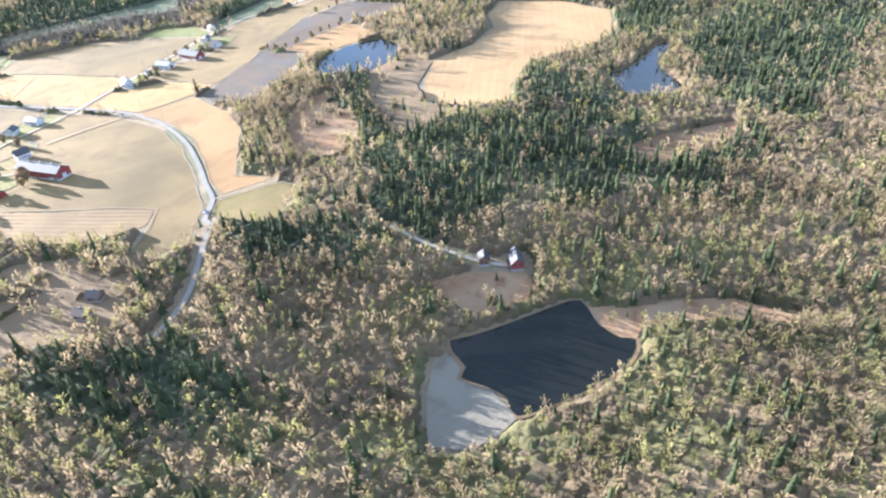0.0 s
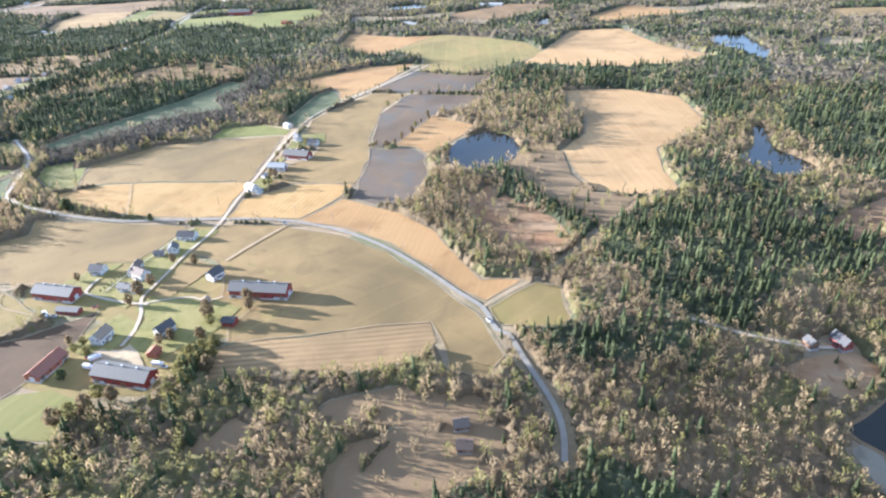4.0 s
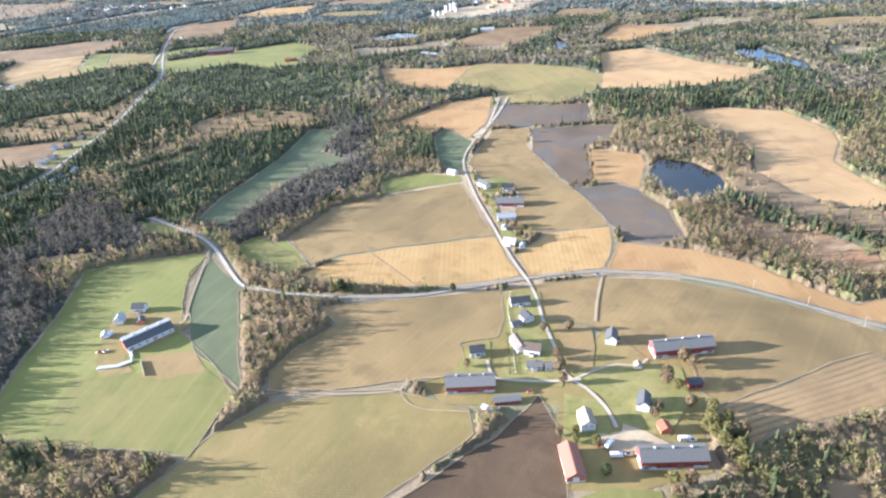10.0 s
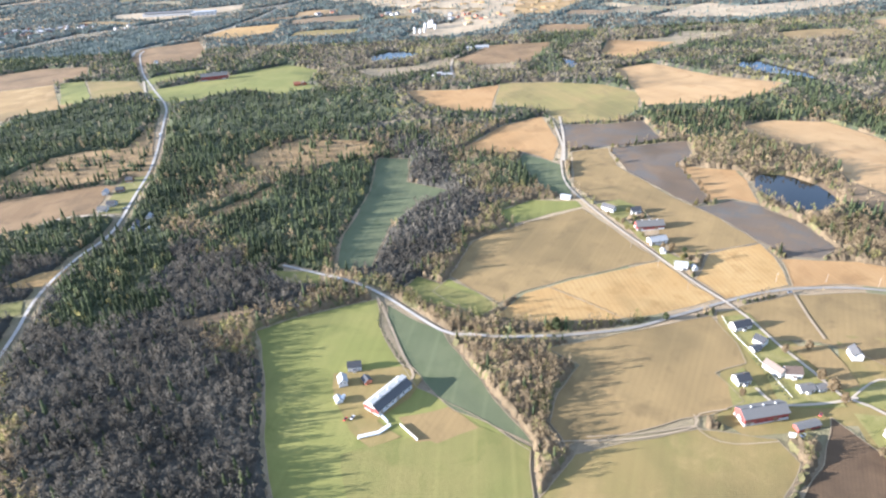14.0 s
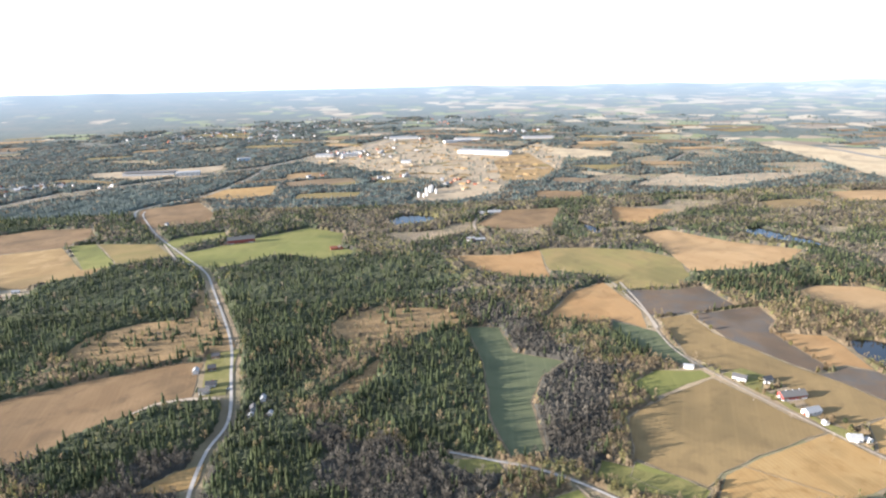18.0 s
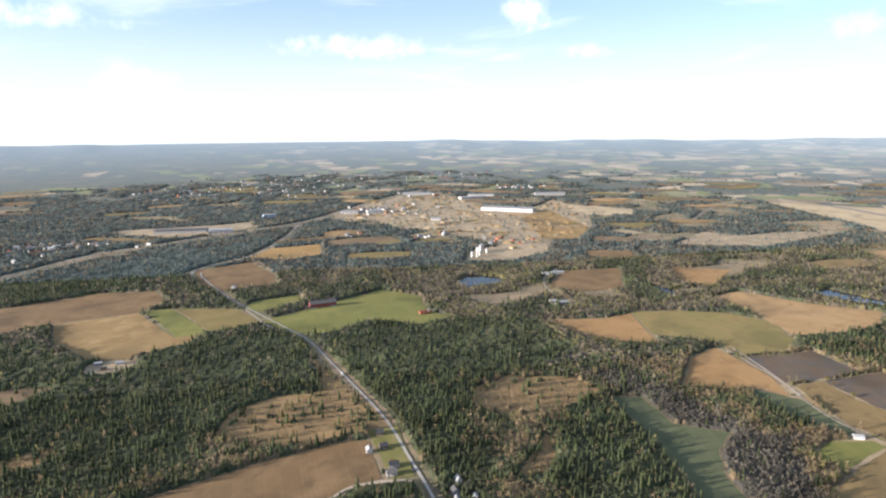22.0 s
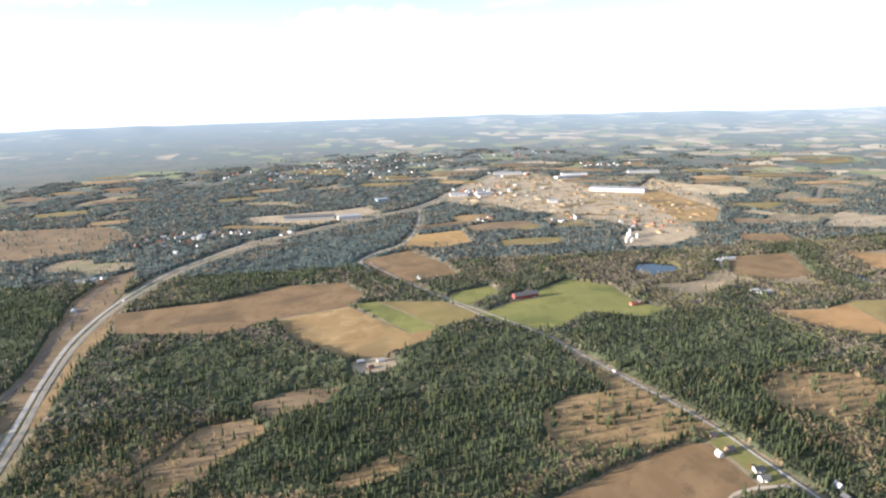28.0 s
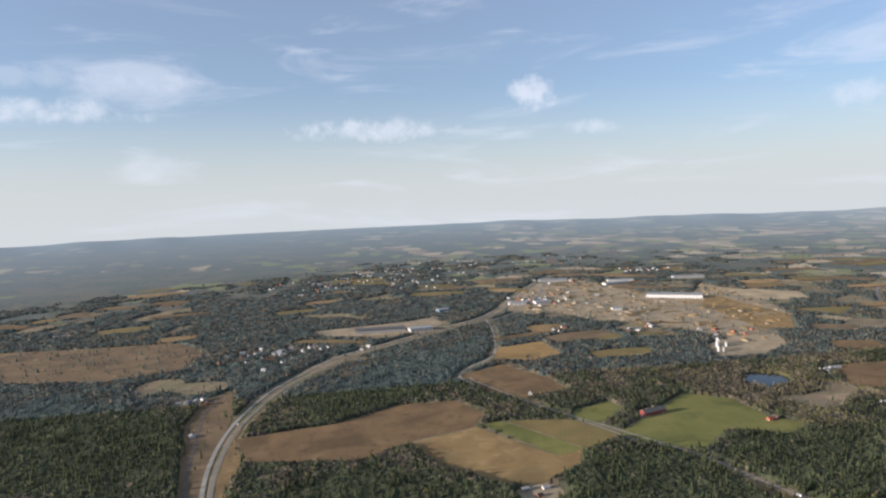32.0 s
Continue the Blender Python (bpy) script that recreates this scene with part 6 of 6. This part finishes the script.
def plant(name, label, x, y, tall, wide, templates, mat, rng):
    """One stand of trees as a single mesh."""
    if not len(x):
        return None
    z = height(x, y)
    V, F, T, off = [], [], [], 0
    pick = rng.integers(0, len(templates), len(x))
    turn = rng.uniform(0, 2 * math.pi, len(x))
    slow = np.sin(x / 23 + 2.1 * np.sin(y / 37)) * np.sin(y / 19 + 1.7 * np.sin(x / 31))
    tint = np.clip(0.46 + 0.2 * slow + rng.normal(0, 0.12, len(x)), 0, 1)
    for k, (tv, tf, ts) in enumerate(templates):
        s = pick == k
        m = int(s.sum())
        if not m:
            continue
        c, sn = np.cos(turn[s])[:, None], np.sin(turn[s])[:, None]
        h, w = tall[s][:, None], wide[s][:, None]
        vx = (tv[:, 0] * c - tv[:, 1] * sn) * h * w + x[s][:, None]
        vy = (tv[:, 0] * sn + tv[:, 1] * c) * h * w + y[s][:, None]
        vz = tv[:, 2] * h + z[s][:, None]
        V.append(np.stack([vx, vy, vz], -1).reshape(-1, 3))
        F.append((tf[None] + (np.arange(m) * len(tv))[:, None, None] + off).reshape(-1, 3))
        # each tree's own random tone plus the shading painted in its template
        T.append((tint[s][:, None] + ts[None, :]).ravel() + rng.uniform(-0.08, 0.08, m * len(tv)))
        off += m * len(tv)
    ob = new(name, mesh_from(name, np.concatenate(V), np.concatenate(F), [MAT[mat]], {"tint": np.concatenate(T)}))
    return tagged(ob, label, "trees", kind="stuff")


def build_woods():
    rng = np.random.default_rng(7)
    def cones(n, layers, sides, lo, hi):
        return [cone_tree(rng, layers, sides, radius=rng.uniform(lo, hi)) for _ in range(n)]

    def crowns(n, *shape):
        return [twig_tree(rng, *shape) for _ in range(n)]

    ax, ay = -0.797, 0.604             # the way that the flight line runs
    tiers = (("behind", -420, -30, 12.0, cones(3, 3, 6, 0.17, 0.22), crowns(4, 6, 0.3, 0.12, 0.3), 1.0),
             ("near", -30, 430, 4.9, cones(6, 5, 7, 0.16, 0.21), crowns(14, 25, 0.21, 0.022, 0.17), 1.0),
             ("middle", 430, 850, 6.0, cones(5, 4, 6, 0.16, 0.21), crowns(10, 13, 0.22, 0.04, 0.2), 1.0),
             ("middle", 850, 1650, 8.0, cones(4, 3, 6, 0.18, 0.23), crowns(8, 7, 0.25, 0.065, 0.24), 1.0),
             ("far", 1650, 2800, 12.5, cones(3, 2, 5, 0.24, 0.30), crowns(5, 4, 0.32, 0.16, 0.34), 0.95),
             ("distant", 2800, 5200, 20.0, cones(3, 1, 5, 0.5, 0.65), crowns(4, 3, 0.6, 0.34, 0.4), 0.8))
    opens = list(FIELDS.values()) + [("field", o) for o in FAR_FIELDS]

    def farmland(x, y):
        """Open land between the far woods: seldom on the wooded west side, most of it in the east, all of it on the far plain."""
        dist = x * ay - y * ax
        side = x * 0.69 - y * 0.72
        r = np.hypot(x - FAR_X, y - FAR_Y)
        wave = (np.sin(x / 150 + 1.8 * np.sin(y / 210)) * np.sin(y / 118 + 1.6 * np.sin(x / 170))
                + 0.6 * np.sin(x / 61 + 1.3 * np.sin(y / 74)) * np.sin(y / 53 + 1.1 * np.sin(x / 66)))
        lean = np.clip((side + 1500) / 2600, 0, 1)
        line = 0.85 - 0.85 * lean - np.clip((r - 3300) / 1500, 0, 1.6) + np.clip((np.where(x > -350, 1250, 1750) - dist) / 300, 0, 9)
        return wave + rng.normal(0, 0.05, len(x)) > line

    def in_view(x, y, d0, d1):
        dist = x * ay - y * ax            # metres to the side of the flight line
        ok = (dist > d0) & (dist <= d1)
        ok &= (x < 0.82 * y + 190) | (y > 560 + 0.15 * (x + 1080))
        ok &= x > -1760 + 0.17 * (y - 1250)
        return ok & (np.hypot(x - FAR_X, y - FAR_Y) < 5600)

    def wooded(x, y, strays, margin=5.0):
        """Where trees may grow: clear of fields, ponds, roads and houses."""
        keep = np.ones(len(x), bool)
        for kind, o in opens:
            lo, hi = np.min(o, 0) - 8, np.max(o, 0) + 8
            idx = np.nonzero(keep & (x > lo[0]) & (x < hi[0]) & (y > lo[1]) & (y < hi[1]))[0]
            if not len(idx):
                continue
            px, py = x[idx], y[idx]
            if kind in ("clearing", "bog", "heath") or (kind == "sand" and hi[0] - lo[0] > 600):
                clumps = np.sin(px / 9 + 2.1 * np.sin(py / 14)) * np.sin(py / 8 + 1.7 * np.sin(px / 12)) > (0.62 if kind == "clearing" else 0.8)
                keep[idx] = ~inside(px, py, o) | strays[idx] | clumps
                continue
            hit = np.zeros(len(idx), bool)
            for ox, oy in ((0, 0), (margin, 0), (-margin, 0), (0, margin), (0, -margin)):
                hit |= inside(px + ox, py + oy, o)
            keep[idx] = ~hit
        keep &= ~farmland(x, y) | strays
        for o in PONDS.values():
            cx, cy = sum(p[0] for p in o) / len(o), sum(p[1] for p in o) / len(o)
            keep &= ~inside(x, y, [(cx + (a - cx) * 1.08, cy + (b - cy) * 1.08) for a, b in o])
        for line, clear in ROAD_LINES.values():
            pts = np.array([(p.x, p.y) for p in line])
            near = (x > pts[:, 0].min() - 40) & (x < pts[:, 0].max() + 40) & (y > pts[:, 1].min() - 40) & (y < pts[:, 1].max() + 40) & keep
            idx = np.nonzero(near)[0]
            for lo in range(0, len(idx), 20000):
                part_idx = idx[lo:lo + 20000]
                dd = np.hypot(x[part_idx][:, None] - pts[None, :, 0], y[part_idx][:, None] - pts[None, :, 1]).min(1)
                keep[part_idx[dd < clear]] = False
        for bx, by, br in TOPS + TOWN_TOPS:
            keep &= np.hypot(x - bx, y - by) > br
        return keep

    def any_zone(x, y, zones):
        hit = np.zeros(len(x), bool)
        for o in zones.values():
            hit |= inside(x, y, o)
        return hit

    def spruce_share(x, y, dist):
        """How many of the trees are spruces, from place to place; and where the shade-darkened alders stand."""
        mixed = 0.5 + 0.5 * np.sin(x / 97 + 2 + 1.5 * np.sin(y / 120)) * np.cos(y / 83 + 1.1 * np.sin(x / 140))
        clump = 0.5 + 0.5 * np.sin(x / 21 + 1.9 * np.sin(y / 33)) * np.sin(y / 18 + 1.6 * np.sin(x / 27))
        share = 0.03 + 0.10 * mixed ** 2 + 0.22 * clump ** 2
        share = np.where((x < -250) & (y > 1050), 0.30 + 0.35 * mixed + 0.3 * clump, share)
        stands = np.sin(x / 78 + 1.6 * np.sin(y / 95)) * np.sin(y / 64 + 1.4 * np.sin(x / 88)) > 0.12
        share = np.where((x > -250) & (dist > 850), np.where(stands, 0.72, 0.10), share)
        share = np.where(dist > 1650, 0.48 + 0.3 * mixed + 0.2 * clump, share)
        share = np.where((x < -1150 + 0.1 * (y - 2000)) & (y > 1900), 0.55 + 0.4 * clump, share)
        # ragged borders between the stands
        ux = x + 9 * np.sin(y / 13 + 2 * np.sin(x / 19)) + rng.normal(0, 5, len(x))
        uy = y + 9 * np.sin(x / 15 + 2 * np.sin(y / 17)) + rng.normal(0, 5, len(x))
        shaded_alder = any_zone(ux, uy, SHADED_ALDER_ZONES)
        shaded_alder |= (dist > 700) & (rng.uniform(0, 1, len(x)) < np.clip((dist - 700) / 500, 0, 0.25))
        share = np.where(shaded_alder & (dist < 700), 0.04 + 0.12 * clump, share)
        zone = any_zone(ux, uy, SPRUCE_ZONES)
        return np.where(zone, np.where(x < -250, 0.90 + 0.08 * clump, 0.66 + 0.28 * clump), share), shaded_alder & ~zone, mixed

    def thicket(d0, d1, cell, high):
        """The closed layer of brush and lower crowns that the trees rise from."""
        gx, gy = np.arange(-1900, 4200, cell), np.arange(-100, 5300, cell)
        X, Y = np.meshgrid(gx, gy)
        cx, cy = (X[:-1, :-1] + cell / 2).ravel(), (Y[:-1, :-1] + cell / 2).ravel()
        full = np.zeros(len(cx), bool)
        idx = np.nonzero(in_view(cx, cy, d0, d1))[0]
        full[idx] = wooded(cx[idx], cy[idx], np.zeros(len(idx), bool), 2.0)
        grid = full.reshape(X.shape[0] - 1, X.shape[1] - 1)
        inner = np.zeros(X.shape, bool)
        inner[1:-1, 1:-1] = grid[:-1, :-1] & grid[1:, :-1] & grid[:-1, 1:] & grid[1:, 1:]
        vx = X + rng.uniform(-0.36, 0.36, X.shape) * cell
        vy = Y + rng.uniform(-0.36, 0.36, X.shape) * cell
        slow = 0.5 + 0.5 * np.sin(X / 23 + 2.1 * np.sin(Y / 37)) * np.sin(Y / 19 + 1.7 * np.sin(X / 31))
        lump = rng.uniform(0, 1, X.shape) ** 1.3
        vz = height(vx, vy) + np.where(inner, high * (0.35 + 0.35 * slow + 0.6 * lump), -0.5)
        # painted shade: hollows darker than lumps, the outer foot darkest
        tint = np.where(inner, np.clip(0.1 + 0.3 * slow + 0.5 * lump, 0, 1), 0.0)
        number = np.arange(X.size).reshape(X.shape)
        quads = np.stack([number[:-1, :-1], number[:-1, 1:], number[1:, 1:], number[1:, :-1]], -1).reshape(-1, 4)
        dark, shaded_alder, budding = (np.zeros(len(cx), bool) for _ in range(3))
        sel = np.nonzero(full)[0]
        share, shaded_alder[sel], mixed = spruce_share(cx[sel], cy[sel], cx[sel] * ay - cy[sel] * ax)
        patch = np.sin(cx[sel] / 17 + 1.9 * np.sin(cy[sel] / 29)) * np.sin(cy[sel] / 15 + 1.3 * np.sin(cx[sel] / 23)) + rng.normal(0, 0.3, len(sel))
        dark[sel] = share + 0.3 * patch > 0.55
        budding[sel] = patch + mixed - 0.5 > 0.25
        dark &= ~shaded_alder
        verts = np.stack([vx.ravel(), vy.ravel(), vz.ravel()], 1)
        # the outer layers take the colours with haze painted in
        for mask, mat, name, label in ((full & dark, "hazed_spruce" if d0 >= 1650 else "spruce_brush", "young_spruce_thicket", "dense young spruces under the taller trees"),
                                       (full & shaded_alder, "shaded_alder_brush", "alder_thicket", "leafless alder brush in a damp valley, coloured dark for shade"),
                                       (full & ~dark & ~shaded_alder & ~budding, "hazed_bare" if d0 >= 850 else "brush", "brush_thicket", "tangled leafless brush under the taller trees"),
                                       (full & ~dark & ~shaded_alder & budding, "hazed_bare" if d0 >= 1650 else "bud_brush", "budding_thicket", "olive budding brush under the taller trees")):
            q = quads[mask]
            if not len(q):
                continue
            used, back = np.unique(q.ravel(), return_inverse=True)
            t = back.reshape(-1, 4)
            tri = np.concatenate([t[:, [0, 1, 2]], t[:, [0, 2, 3]]])
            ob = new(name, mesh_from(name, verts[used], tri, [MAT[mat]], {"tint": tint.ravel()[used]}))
            tagged(ob, label, "undergrowth", kind="stuff")

    for d0, d1, cell, high in ((-30, 430, 2.6, 5.0), (430, 850, 3.4, 5.5), (850, 1650, 5.5, 7.0), (1650, 2800, 9.0, 7.0), (2800, 5200, 16.0, 8.5)):
        thicket(d0, d1, cell, high)
    for tier, d0, d1, gap, needle, leafless, grow in tiers:
        gx, gy = np.meshgrid(np.arange(-1900, 4200, gap), np.arange(-400, 5300, gap))
        x = gx.ravel() + rng.uniform(-0.48, 0.48, gx.size) * gap
        y = gy.ravel() + rng.uniform(-0.48, 0.48, gx.size) * gap
        ok = in_view(x, y, d0, d1)
        x, y = x[ok], y[ok]
        keep = wooded(x, y, rng.uniform(0, 1, len(x)) < 0.08)
        x, y = x[keep], y[keep]
        # density and kind follow slow patterns
        dens = 0.5 + 0.5 * np.sin(x / 61 + 1.7 * np.sin(y / 83)) * np.sin(y / 47 + 1.3 * np.sin(x / 71))
        share, shaded_alder, mixed = spruce_share(x, y, x * ay - y * ax)
        keep = rng.uniform(0, 1, len(x)) < 0.82 + 0.15 * dens
        x, y, share, shaded_alder, mixed = x[keep], y[keep], share[keep], shaded_alder[keep], mixed[keep]
        spruce = rng.uniform(0, 1, len(x)) < share
        bud = ~spruce & ~shaded_alder & (rng.uniform(0, 1, len(x)) < 0.25 + 0.4 * mixed)
        # distant stands use the copies that carry painted haze
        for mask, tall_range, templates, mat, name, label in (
                (spruce, (7, 18), needle, "hazed_spruce" if tier in ("far", "distant") else "spruce", "spruce_wood", "dark green spruce trees standing close together"),
                (shaded_alder & ~spruce, (9, 17), leafless, "hazed_alder" if tier in ("far", "distant") else "shaded_alder", "alder_wood", "leafless alder and birch trees along a damp valley, coloured dark for shade"),
                (~spruce & ~bud & ~shaded_alder, (9, 16), leafless, "hazed_bare" if d0 >= 850 else "bare", "bare_broadleaf_wood", "leafless grey-brown birch and alder trees"),
                (bud, (8, 14), leafless, "hazed_bare" if d0 >= 1650 else "budding", "budding_broadleaf_wood", "olive broadleaf trees just coming into bud")):
            k = int(mask.sum())
            tall = rng.uniform(*tall_range, k) * grow * rng.choice([0.6, 0.85, 1.0, 1.15], k)
            plant(name, label, x[mask], y[mask], tall, rng.uniform(0.8, 1.25, k), templates, mat, rng)


build_woods()

# ---- the plan brought to the scale of the flight ----
bpy.context.view_layer.update()
for ob in list(scene.objects):
    if ob.parent is None and ob.type in ("MESH", "EMPTY"):
        ob.matrix_world = Matrix.Scale(PLAN_SCALE, 4) @ ob.matrix_world
